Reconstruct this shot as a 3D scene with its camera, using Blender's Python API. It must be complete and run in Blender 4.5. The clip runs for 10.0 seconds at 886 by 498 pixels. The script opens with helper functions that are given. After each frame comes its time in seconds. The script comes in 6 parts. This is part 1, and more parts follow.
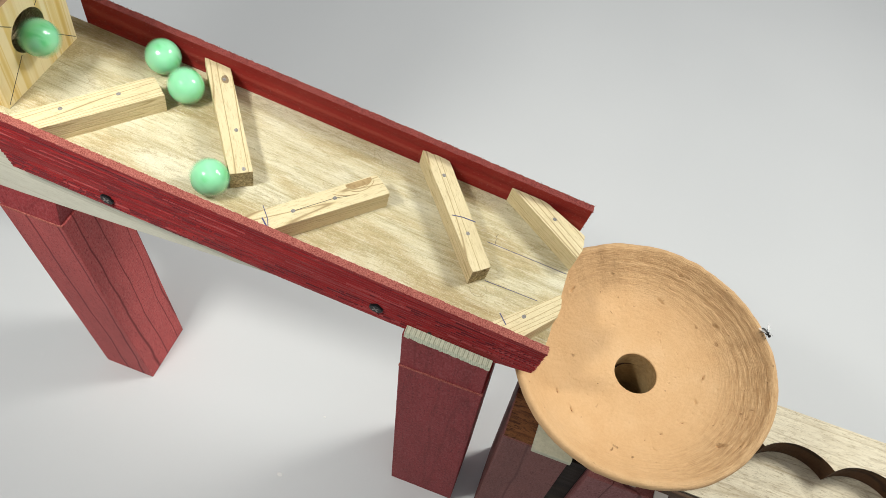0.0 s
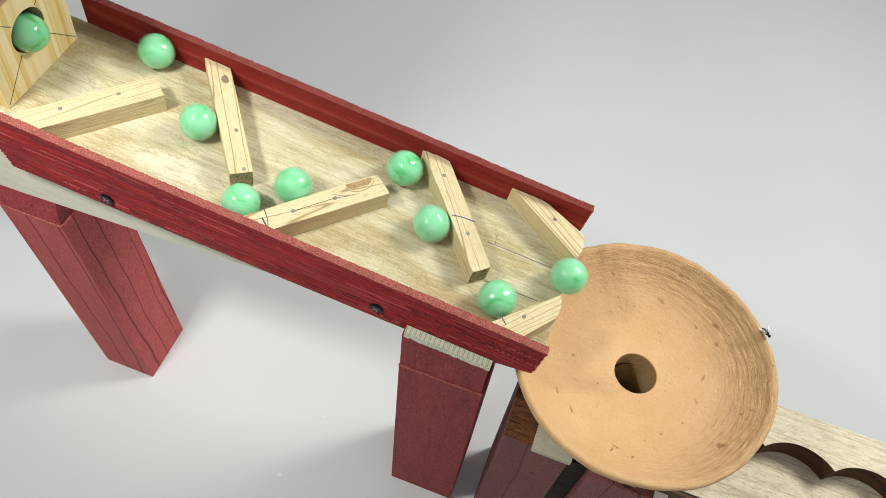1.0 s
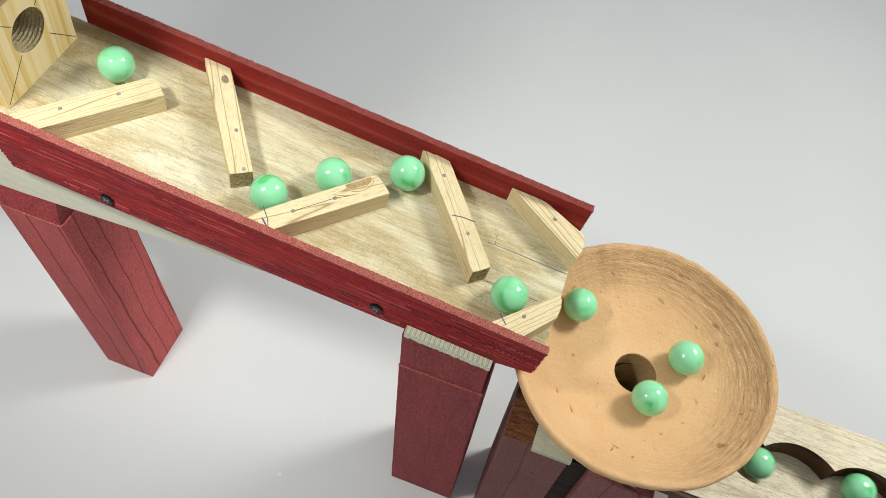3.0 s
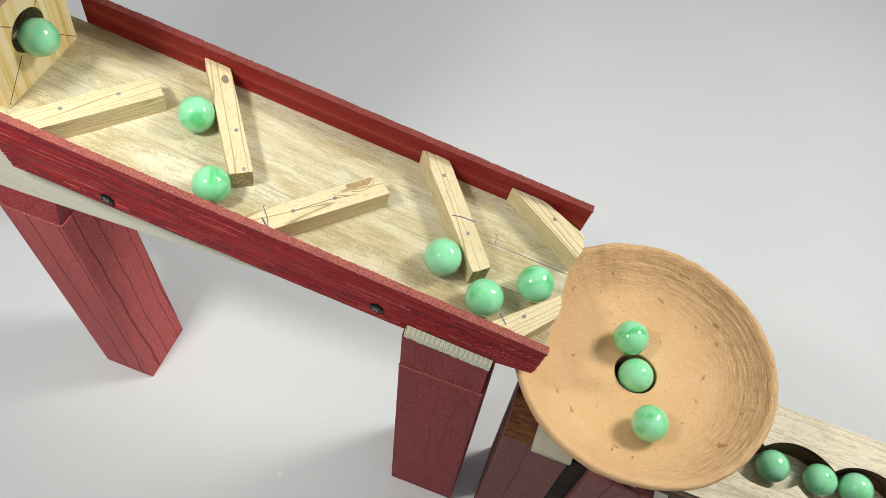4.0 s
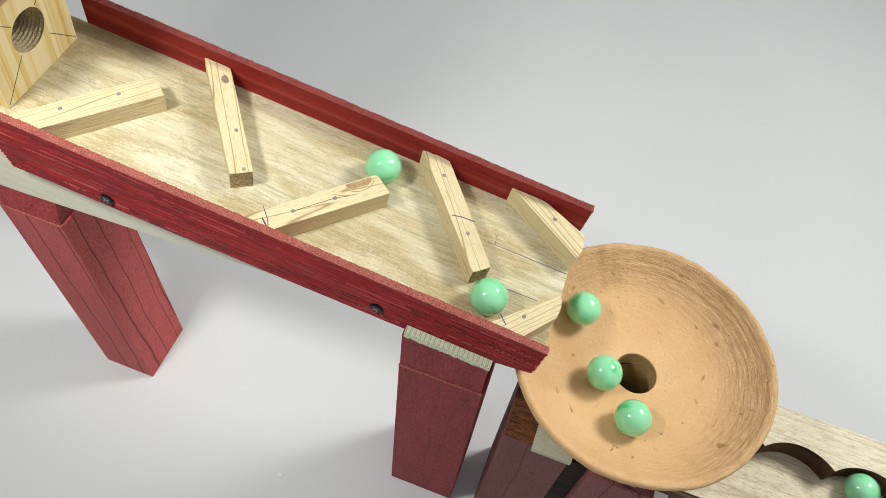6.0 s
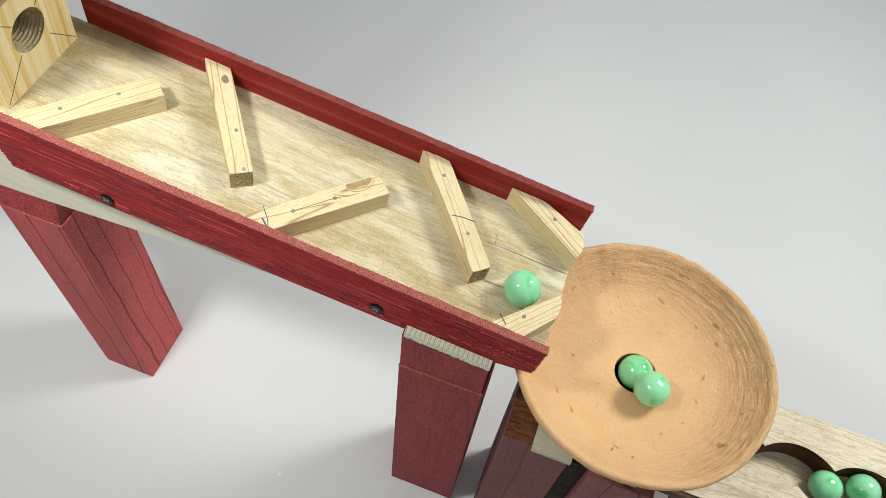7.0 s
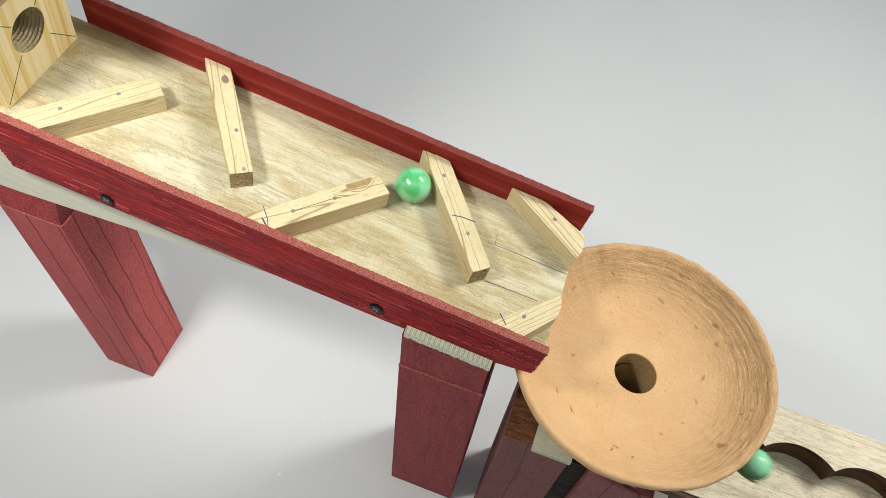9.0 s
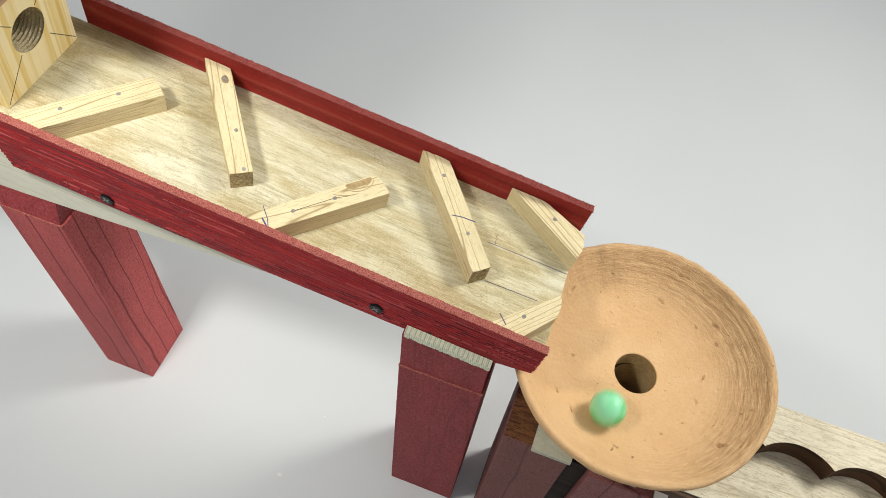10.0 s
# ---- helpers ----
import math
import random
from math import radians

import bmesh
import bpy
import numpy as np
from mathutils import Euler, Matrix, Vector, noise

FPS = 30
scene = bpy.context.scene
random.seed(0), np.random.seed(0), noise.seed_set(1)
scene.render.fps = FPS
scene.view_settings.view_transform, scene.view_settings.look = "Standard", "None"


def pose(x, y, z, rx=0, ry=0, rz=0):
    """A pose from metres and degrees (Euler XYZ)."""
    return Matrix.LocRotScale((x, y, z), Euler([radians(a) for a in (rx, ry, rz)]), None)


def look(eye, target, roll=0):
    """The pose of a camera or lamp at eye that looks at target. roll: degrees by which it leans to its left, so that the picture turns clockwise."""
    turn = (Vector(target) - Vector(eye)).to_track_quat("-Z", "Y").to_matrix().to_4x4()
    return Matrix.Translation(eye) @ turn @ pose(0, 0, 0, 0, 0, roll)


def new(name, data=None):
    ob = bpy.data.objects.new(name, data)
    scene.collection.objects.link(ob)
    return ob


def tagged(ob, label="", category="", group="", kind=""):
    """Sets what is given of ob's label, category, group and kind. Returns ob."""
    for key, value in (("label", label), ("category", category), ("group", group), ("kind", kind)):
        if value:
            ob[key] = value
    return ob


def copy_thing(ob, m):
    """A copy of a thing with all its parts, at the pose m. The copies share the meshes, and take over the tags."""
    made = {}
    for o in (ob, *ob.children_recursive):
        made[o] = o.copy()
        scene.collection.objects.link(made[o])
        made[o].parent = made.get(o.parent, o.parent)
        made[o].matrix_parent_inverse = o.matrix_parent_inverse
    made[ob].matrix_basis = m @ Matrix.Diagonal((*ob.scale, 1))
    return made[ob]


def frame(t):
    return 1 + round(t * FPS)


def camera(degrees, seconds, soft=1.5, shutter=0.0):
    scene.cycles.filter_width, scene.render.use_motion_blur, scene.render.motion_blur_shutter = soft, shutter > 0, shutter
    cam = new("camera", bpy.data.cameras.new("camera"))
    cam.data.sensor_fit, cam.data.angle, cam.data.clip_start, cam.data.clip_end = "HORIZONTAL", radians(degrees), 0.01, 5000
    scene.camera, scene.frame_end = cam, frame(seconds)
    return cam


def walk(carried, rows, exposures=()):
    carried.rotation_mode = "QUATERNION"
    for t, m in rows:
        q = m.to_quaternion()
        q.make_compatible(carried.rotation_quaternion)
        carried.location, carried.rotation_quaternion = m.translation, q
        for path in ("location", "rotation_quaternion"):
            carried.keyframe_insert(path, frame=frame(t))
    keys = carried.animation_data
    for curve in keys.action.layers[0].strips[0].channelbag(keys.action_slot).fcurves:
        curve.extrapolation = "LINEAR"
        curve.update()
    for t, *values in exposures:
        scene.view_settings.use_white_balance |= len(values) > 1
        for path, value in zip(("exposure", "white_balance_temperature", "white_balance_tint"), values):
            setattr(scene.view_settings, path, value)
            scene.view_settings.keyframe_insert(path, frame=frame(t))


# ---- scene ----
cam = camera(60.60, 10.0, soft=0.65, shutter=0.28)
EYE = (-0.01197, -0.14297, 0.49507)
AIM = (-0.05600, 0.04310, 0.20190)
walk(cam, [(0, look(EYE, AIM, 8.044)), (10, look(EYE, AIM, 8.044))])

# ---- light: soft room light, a lamp to the near left and a lamp to the far right ----
world = bpy.data.worlds.new("room_light")
scene.world = world
world.use_nodes = True
# a pale ceiling over dimmer walls, the room lighter on the side of the far lamp
wn, wl = world.node_tree.nodes, world.node_tree.links
wn["Background"].inputs[0].default_value = (0.97, 0.98, 1.0, 1)
w_dir, w_dot, w_up = wn.new("ShaderNodeTexCoord"), wn.new("ShaderNodeVectorMath"), wn.new("ShaderNodeMapRange")
w_dot.operation = "DOT_PRODUCT"
w_dot.inputs[1].default_value = (0.50, 0.05, 0.86)
w_up.inputs["From Min"].default_value, w_up.inputs["From Max"].default_value = -0.3, 1.0
w_up.inputs["To Min"].default_value, w_up.inputs["To Max"].default_value = 0.16, 0.53
wl.new(w_dir.outputs["Generated"], w_dot.inputs[0]), wl.new(w_dot.outputs["Value"], w_up.inputs["Value"])
wl.new(w_up.outputs["Result"], wn["Background"].inputs[1])
scene.view_settings.exposure = 0.0


def lamp(name, eye, aim, watts, size, colour, spread=180):
    d = bpy.data.lights.new(name, "AREA")
    d.shape, d.size, d.energy, d.color, d.spread = "DISK", size, watts, colour, radians(spread)
    ob = new(name, d)
    ob.matrix_world = look(eye, aim)
    return ob


lamp("lamp_left", (-0.250, -0.140, 0.590), (-0.240, 0.0, 0.15), 0.67, 0.07, (0.985, 0.97, 0.905), 110)
lamp("lamp_right", (0.42, 0.375, 0.74), (0.0, 0.08, 0.12), 3.05, 0.23, (0.98, 0.97, 0.905), 140)


# ---- materials ----
def material(name, rough=0.6, metal=0.0, spec=0.5):
    m = bpy.data.materials.new(name)
    m.use_nodes = True
    n = m.node_tree.nodes
    b = n["Principled BSDF"]
    b.inputs["Roughness"].default_value = rough
    b.inputs["Metallic"].default_value = metal
    b.inputs["Specular IOR Level"].default_value = spec * 0.7
    return m, n, m.node_tree.links, b


def coords(n, l, scale=(1, 1, 1), turn=(0, 0, 0)):
    tc, mp = n.new("ShaderNodeTexCoord"), n.new("ShaderNodeMapping")
    mp.inputs["Scale"].default_value = scale
    mp.inputs["Rotation"].default_value = turn
    # each piece is cut from another part of the board
    info, add = n.new("ShaderNodeObjectInfo"), n.new("ShaderNodeVectorMath")
    mul = n.new("ShaderNodeMath")
    mul.operation = "MULTIPLY"
    mul.inputs[1].default_value = 40.0
    l.new(info.outputs["Random"], mul.inputs[0])
    l.new(tc.outputs["Object"], mp.inputs["Vector"])
    l.new(mp.outputs["Vector"], add.inputs[0])
    l.new(mul.outputs[0], add.inputs[1])
    return add.outputs[0]


def noise_tex(n, l, vec, scale, detail=4.0, rough=0.6, distortion=0.0):
    t = n.new("ShaderNodeTexNoise")
    t.inputs["Scale"].default_value, t.inputs["Detail"].default_value = scale, detail
    t.inputs["Roughness"].default_value, t.inputs["Distortion"].default_value = rough, distortion
    l.new(vec, t.inputs["Vector"])
    return t.outputs["Fac"]


def ramp(n, l, fac, stops):
    r = n.new("ShaderNodeValToRGB")
    e = r.color_ramp.elements
    while len(e) < len(stops):
        e.new(0.5)
    for el, (pos, col) in zip(e, stops):
        el.position, el.color = pos, (*col, 1)
    l.new(fac, r.inputs[0])
    return r.outputs[0]


def mix(n, l, fac, a, b, mode="MIX"):
    m = n.new("ShaderNodeMix")
    m.data_type, m.blend_type = "RGBA", mode
    for sock, v in ((m.inputs[0], fac), (m.inputs[6], a), (m.inputs[7], b)):
        if isinstance(v, (int, float)):
            sock.default_value = v
        elif isinstance(v, tuple):
            sock.default_value = (*v, 1)
        else:
            l.new(v, sock)
    return m.outputs[2]


def bump(n, l, b, height, strength, dist=0.0006):
    u = n.new("ShaderNodeBump")
    u.inputs["Strength"].default_value, u.inputs["Distance"].default_value = strength, dist
    l.new(height, u.inputs["Height"])
    l.new(u.outputs[0], b.inputs["Normal"])


def grain(n, l, vec, period, lines):
    """Growth lines: level lines of a drawn-out noise, about a period apart, along the axis that vec squeezes."""
    t = n.new("ShaderNodeTexNoise")
    t.inputs["Scale"].default_value, t.inputs["Detail"].default_value, t.inputs["Roughness"].default_value = 1 / (period * 5), 1.6, 0.35
    l.new(vec, t.inputs["Vector"])
    k, w, h = n.new("ShaderNodeMath"), n.new("ShaderNodeMath"), n.new("ShaderNodeMath")
    k.operation, w.operation, h.operation = "MULTIPLY", "SINE", "MULTIPLY_ADD"
    k.inputs[1].default_value = 62.8 * lines
    h.inputs[1].default_value, h.inputs[2].default_value = 0.5, 0.5
    l.new(t.outputs["Fac"], k.inputs[0]), l.new(k.outputs[0], w.inputs[0]), l.new(w.outputs[0], h.inputs[0])
    return h.outputs[0]


def squeezed(axis, across, along):
    sc = [across] * 3
    sc[axis] = along
    return tuple(sc)


def wood(name, light, mid, dark, period=0.002, distortion=5.0, line=0.6, rough=0.62, relief=0.3, stain=0.3, axis=0, stain_col=(0.16, 0.12, 0.06), fleck=0.35, mottle=0.2, reach=0.055):
    """Sawn wood, its grain along one local axis: growth lines, pores, stains."""
    m, n, l, b = material(name, rough, 0, 0.35)
    g1 = grain(n, l, coords(n, l, squeezed(axis, 1.0, reach)), period, distortion)
    g2 = noise_tex(n, l, coords(n, l, squeezed(axis, 1400, 260)), 1.0, 4, 0.75)
    g3 = noise_tex(n, l, coords(n, l, squeezed(axis, 60, 22)), 1.0, 5, 0.65)
    g4 = noise_tex(n, l, coords(n, l, squeezed(axis, 420, 40)), 1.0, 5, 0.7, 0.3)
    c = mix(n, l, line, ramp(n, l, g4, [(0.32, mid), (0.62, light)]), ramp(n, l, g1, [(0.0, dark), (0.018, tuple(0.5 * (p + q) for p, q in zip(mid, dark))), (0.05, mid), (0.17, light)]))
    g5 = noise_tex(n, l, coords(n, l, squeezed(axis, 380, 90)), 1.0, 9, 0.78, 0.8)
    c = mix(n, l, ramp(n, l, g5, [(0.48, (0, 0, 0)), (0.62, (mottle, mottle, mottle))]), c, dark)
    c = mix(n, l, ramp(n, l, g2, [(0.53, (0, 0, 0)), (0.64, (fleck, fleck, fleck))]), c, dark)
    c = mix(n, l, ramp(n, l, g3, [(0.50, (0, 0, 0)), (0.74, (stain, stain, stain))]), c, stain_col)
    l.new(c, b.inputs["Base Color"])
    bump(n, l, b, mix(n, l, 0.5, g1, g2), relief)
    return m


def deck_material():
    """Thin plywood: cream, with long olive streaks, tan clouds and fine dark pores."""
    m, n, l, b = material("plywood", 0.62, 0, 0.3)
    clouds = noise_tex(n, l, coords(n, l, (16, 46, 46)), 1.0, 6, 0.62, 0.6)
    streaks = noise_tex(n, l, coords(n, l, (15, 330, 330)), 1.0, 7, 0.66, 0.4)
    patches = noise_tex(n, l, coords(n, l, (70, 170, 170)), 1.0, 7, 0.7, 1.0)
    fibre = noise_tex(n, l, coords(n, l, (95, 1250, 1250)), 1.0, 5, 0.75)
    pores = noise_tex(n, l, coords(n, l, (850, 1300, 1300)), 1.0, 4, 0.75)
    c = ramp(n, l, clouds, [(0.32, (0.40, 0.305, 0.145)), (0.43, (0.535, 0.445, 0.250)), (0.52, (0.63, 0.57, 0.372)), (0.64, (0.715, 0.675, 0.50))])
    c = mix(n, l, ramp(n, l, streaks, [(0.50, (0, 0, 0)), (0.64, (0.62, 0.62, 0.62))]), c, (0.40, 0.335, 0.17))
    c = mix(n, l, ramp(n, l, patches, [(0.55, (0, 0, 0)), (0.68, (0.45, 0.45, 0.45))]), c, (0.36, 0.315, 0.16))
    # brown rims of dried water stains
    tide = noise_tex(n, l, coords(n, l, (55, 120, 120)), 1.0, 6, 0.62, 0.9)
    c = mix(n, l, ramp(n, l, tide, [(0.575, (0, 0, 0)), (0.584, (0.45, 0.45, 0.45)), (0.62, (0, 0, 0))]), c, (0.33, 0.245, 0.105))
    c = mix(n, l, ramp(n, l, fibre, [(0.53, (0, 0, 0)), (0.67, (0.5, 0.5, 0.5))]), c, (0.29, 0.24, 0.12))
    c = mix(n, l, ramp(n, l, fibre, [(0.34, (0.45, 0.45, 0.45)), (0.47, (0, 0, 0))]), c, (0.80, 0.76, 0.61))
    meal = noise_tex(n, l, coords(n, l, (1500, 2400, 2400)), 1.0, 3, 0.7)
    c = mix(n, l, ramp(n, l, meal, [(0.54, (0, 0, 0)), (0.68, (0.30, 0.30, 0.30))]), c, (0.30, 0.245, 0.125))
    c = mix(n, l, ramp(n, l, meal, [(0.34, (0.30, 0.30, 0.30)), (0.46, (0, 0, 0))]), c, (0.84, 0.80, 0.66))
    c = mix(n, l, ramp(n, l, pores, [(0.61, (0, 0, 0)), (0.68, (0.45, 0.45, 0.45))]), c, (0.22, 0.17, 0.085))
    l.new(c, b.inputs["Base Color"])
    bump(n, l, b, mix(n, l, 0.5, fibre, pores), 1.0, 0.0008)
    return m


def laminated_material():
    """Pine glued up from narrow upright staves, each of its own yellow, with a straight fine grain."""
    m, n, l, b = material("laminated_pine", 0.52, 0, 0.35)
    stave = noise_tex(n, l, coords(n, l, (230, 230, 1.2)), 1.0, 0.5, 0.4)
    fine = noise_tex(n, l, coords(n, l, (900, 900, 9)), 1.0, 4, 0.6)
    cloud = noise_tex(n, l, coords(n, l, (60, 60, 30)), 1.0, 4, 0.6)
    c = ramp(n, l, stave, [(0.38, (0.66, 0.465, 0.15)), (0.44, (0.745, 0.585, 0.27)), (0.52, (0.80, 0.67, 0.37)), (0.55, (0.70, 0.52, 0.19)), (0.63, (0.82, 0.70, 0.42))])
    c = mix(n, l, ramp(n, l, fine, [(0.52, (0, 0, 0)), (0.70, (0.4, 0.4, 0.4))]), c, (0.58, 0.40, 0.12))
    c = mix(n, l, ramp(n, l, cloud, [(0.52, (0, 0, 0)), (0.75, (0.35, 0.35, 0.35))]), c, (0.66, 0.52, 0.13))
    l.new(c, b.inputs["Base Color"])
    bump(n, l, b, fine, 0.25, 0.0004)
    return m


def ridged_material():
    """Rough-sawn board under red stain: thin pale ridges of uneven length, dark hollows."""
    m, n, l, b = material("red_stained_rail", 0.5, 0, 0.25)
    line = noise_tex(n, l, coords(n, l, (17, 620, 620)), 1.0, 2.5, 0.5, 0.6)
    wide = noise_tex(n, l, coords(n, l, (11, 250, 250)), 1.0, 3, 0.5)
    cloud = noise_tex(n, l, coords(n, l, (45, 110, 110)), 1.0, 5, 0.65)
    nap = noise_tex(n, l, coords(n, l, (520, 2300, 2300)), 1.0, 3, 0.7)
    c = ramp(n, l, cloud, [(0.32, (0.215, 0.0140, 0.0165)), (0.52, (0.285, 0.0175, 0.0190)), (0.72, (0.34, 0.025, 0.0245))])
    c = mix(n, l, ramp(n, l, wide, [(0.34, (0.22, 0.22, 0.22)), (0.47, (0, 0, 0))]), c, (0.14, 0.009, 0.014))
    c = mix(n, l, ramp(n, l, line, [(0.41, (0, 0, 0)), (0.45, (0.22, 0.22, 0.22)), (0.485, (0, 0, 0))]), c, (0.095, 0.007, 0.012))
    c = mix(n, l, ramp(n, l, line, [(0.542, (0, 0, 0)), (0.553, (0.25, 0.25, 0.25)), (0.564, (0, 0, 0))]), c, (0.55, 0.19, 0.18))
    c = mix(n, l, ramp(n, l, nap, [(0.60, (0, 0, 0)), (0.72, (0.3, 0.3, 0.3))]), c, (0.48, 0.09, 0.09))
    l.new(c, b.inputs["Base Color"])
    bump(n, l, b, mix(n, l, 0.5, line, nap), 0.7, 0.0005)
    return m


def post_material(name, base, dark, pale, lines=0.85, rough=0.6, pitch=1.0):
    """Painted softwood post: a few dark upright growth lines, a mealy worn bloom."""
    m, n, l, b = material(name, rough, 0, 0.25)
    sway = n.new("ShaderNodeTexNoise")
    sway.inputs["Scale"].default_value, sway.inputs["Detail"].default_value = 1.0, 2.0
    l.new(coords(n, l, (9, 9, 20)), sway.inputs["Vector"])
    bent = n.new("ShaderNodeVectorMath")
    bent.operation = "MULTIPLY_ADD"
    bent.inputs[1].default_value = (0.20, 0.20, 0.0)
    l.new(sway.outputs["Color"], bent.inputs[0]), l.new(coords(n, l, (40 * pitch, 40 * pitch, 0.9)), bent.inputs[2])
    g = noise_tex(n, l, bent.outputs[0], 1.0, 1.6, 0.24)
    k, w = n.new("ShaderNodeMath"), n.new("ShaderNodeMath")
    k.operation, w.operation = "MULTIPLY", "PINGPONG"
    k.inputs[1].default_value, w.inputs[1].default_value = 7.0, 0.5
    l.new(g, k.inputs[0]), l.new(k.outputs[0], w.inputs[0])
    bloom = noise_tex(n, l, coords(n, l, (900, 900, 620)), 1.0, 5, 0.75)
    cloud = noise_tex(n, l, coords(n, l, (70, 70, 26)), 1.0, 6, 0.65)
    fibre = noise_tex(n, l, coords(n, l, (1500, 1500, 90)), 1.0, 3, 0.6)
    c = ramp(n, l, cloud, [(0.3, tuple(0.78 * v for v in base)), (0.6, base)])
    c = mix(n, l, ramp(n, l, bloom, [(0.46, (0, 0, 0)), (0.68, (0.55, 0.55, 0.55))]), c, pale)
    c = mix(n, l, ramp(n, l, fibre, [(0.55, (0, 0, 0)), (0.72, (0.4, 0.4, 0.4))]), c, dark)
    c = mix(n, l, ramp(n, l, w.outputs[0], [(0.0, (lines, lines, lines)), (0.03, (lines * 0.8,) * 3), (0.085, (0, 0, 0))]), c, dark)
    dash = noise_tex(n, l, coords(n, l, (1150, 1150, 480)), 1.0, 2, 0.5)
    c = mix(n, l, ramp(n, l, dash, [(0.60, (0, 0, 0)), (0.67, (0.5, 0.5, 0.5))]), c, dark)
    l.new(c, b.inputs["Base Color"])
    bump(n, l, b, mix(n, l, 0.5, bloom, fibre), 0.35, 0.0006)
    return m


def painted(name, base, dark, light, period=0.0022, distortion=4.0, line=0.8, rough=0.5, relief=0.6, worn=0.25, axis=0, along=0.05):
    """Red stain on sawn wood: the grain shows through, the ridges are worn paler."""
    m, n, l, b = material(name, rough, 0, 0.25)
    g1 = grain(n, l, coords(n, l, squeezed(axis, 1.0, along)), period, distortion)
    g2 = noise_tex(n, l, coords(n, l, squeezed(axis, 90, 40)), 1.0, 6, 0.7)
    g3 = noise_tex(n, l, coords(n, l, squeezed(axis, 2200, 260)), 1.0, 3, 0.7)
    g4 = noise_tex(n, l, coords(n, l, (1100, 1100, 1100)), 1.0, 2, 0.6)
    c = mix(n, l, line, base, ramp(n, l, g1, [(0.02, dark), (0.3, base), (0.8, base), (1.0, light)]))
    c = mix(n, l, ramp(n, l, g2, [(0.42, (0, 0, 0)), (0.75, (0.32, 0.32, 0.32))]), c, dark)
    c = mix(n, l, ramp(n, l, g3, [(0.58, (0, 0, 0)), (0.76, (worn, worn, worn))]), c, light)
    c = mix(n, l, ramp(n, l, g4, [(0.66, (0, 0, 0)), (0.74, (worn, worn, worn))]), c, (0.60, 0.32, 0.27))
    l.new(c, b.inputs["Base Color"])
    l.new(ramp(n, l, g2, [(0.3, (rough - 0.08,) * 3), (0.7, (rough + 0.12,) * 3)]), b.inputs["Roughness"])
    bump(n, l, b, mix(n, l, 0.35, g1, g3), relief, 0.0008)
    return m


def speckled(name, a, bcol, scale, rough=0.85, relief=0.5, dist=0.0006, spec=0.3, coarse=0.5):
    m, n, l, b = material(name, rough, 0, spec)
    v = coords(n, l)
    g = noise_tex(n, l, v, scale, 6, 0.7)
    g2 = noise_tex(n, l, v, scale * 0.12, 3, 0.6)
    c = mix(n, l, coarse, ramp(n, l, g, [(0.35, a), (0.65, bcol)]), ramp(n, l, g2, [(0.35, a), (0.65, bcol)]))
    l.new(c, b.inputs["Base Color"])
    bump(n, l, b, g, relief, dist)
    return m


def plain(name, col, rough=0.5, metal=0.0):
    m, n, l, b = material(name, rough, metal)
    b.inputs["Base Color"].default_value = (*col, 1)
    return m


M_DECK = deck_material()
M_PINE = wood("pine", (0.70, 0.605, 0.375), (0.645, 0.54, 0.31), (0.27, 0.18, 0.08), 0.0036, 1.9, 0.8, 0.58, 0.25, 0.3, 0, (0.50, 0.40, 0.20), 0.35, mottle=0.15, reach=0.05)
M_PINE_SIDE = wood("pine_sawn_side", (0.70, 0.60, 0.365), (0.65, 0.545, 0.31), (0.40, 0.31, 0.145), 0.0011, 1.0, 0.75, 0.7, 0.5, 0.0, 0, (0.3, 0.2, 0.08), 0.4, mottle=0.12, reach=0.03)
M_PINE_END = speckled("pine_end_grain", (0.13, 0.095, 0.035), (0.74, 0.62, 0.36), 820, 0.85, 1.0, 0.0010, coarse=0.25)
M_BLOCK = laminated_material()
M_BORE = speckled("bored_end_grain", (0.36, 0.265, 0.12), (0.88, 0.77, 0.50), 900, 0.9, 1.0, 0.0016)
M_RED = ridged_material()
M_RED_IN = painted("red_painted_face", (0.26, 0.021, 0.018), (0.17, 0.013, 0.012), (0.40, 0.08, 0.06), 0.006, 0.7, 0.4, 0.5, 0.7, 0.3)
M_RED_EDGE = speckled("red_sawn_edge", (0.20, 0.024, 0.022), (0.66, 0.24, 0.19), 2100, 0.9, 1.0, 0.0010, coarse=0.15)
M_RED_EDGE_DARK = speckled("red_stained_edge", (0.13, 0.018, 0.018), (0.44, 0.11, 0.09), 2100, 0.9, 1.0, 0.0010, coarse=0.2)
# darker red that paints the shade inside the rail grooves
M_GROOVE_SHADE = speckled("red_groove_shade", (0.085, 0.006, 0.010), (0.15, 0.011, 0.016), 900, 0.6, 0.5)
M_RED_LIP = speckled("pale_red_lip", (0.30, 0.022, 0.026), (0.44, 0.095, 0.09), 1500, 0.5, 0.5)
M_LEG = post_material("red_painted_post", (0.47, 0.085, 0.082), (0.12, 0.014, 0.018), (0.56, 0.18, 0.17))
M_STAND = post_material("dull_brown_red_post", (0.185, 0.068, 0.060), (0.065, 0.022, 0.021), (0.27, 0.13, 0.12), 0.6, 0.6)
# post paint again, darkened to carry the shade under the ramp
M_LEG_SHADED = post_material("shaded_red_painted_post", (0.275, 0.037, 0.041), (0.09, 0.012, 0.015), (0.40, 0.115, 0.115), 0.22, 0.58)
M_FRONT = post_material("worn_red_brown_board", (0.23, 0.082, 0.080), (0.065, 0.016, 0.016), (0.34, 0.16, 0.155), 0.85, 0.62, 1.5)
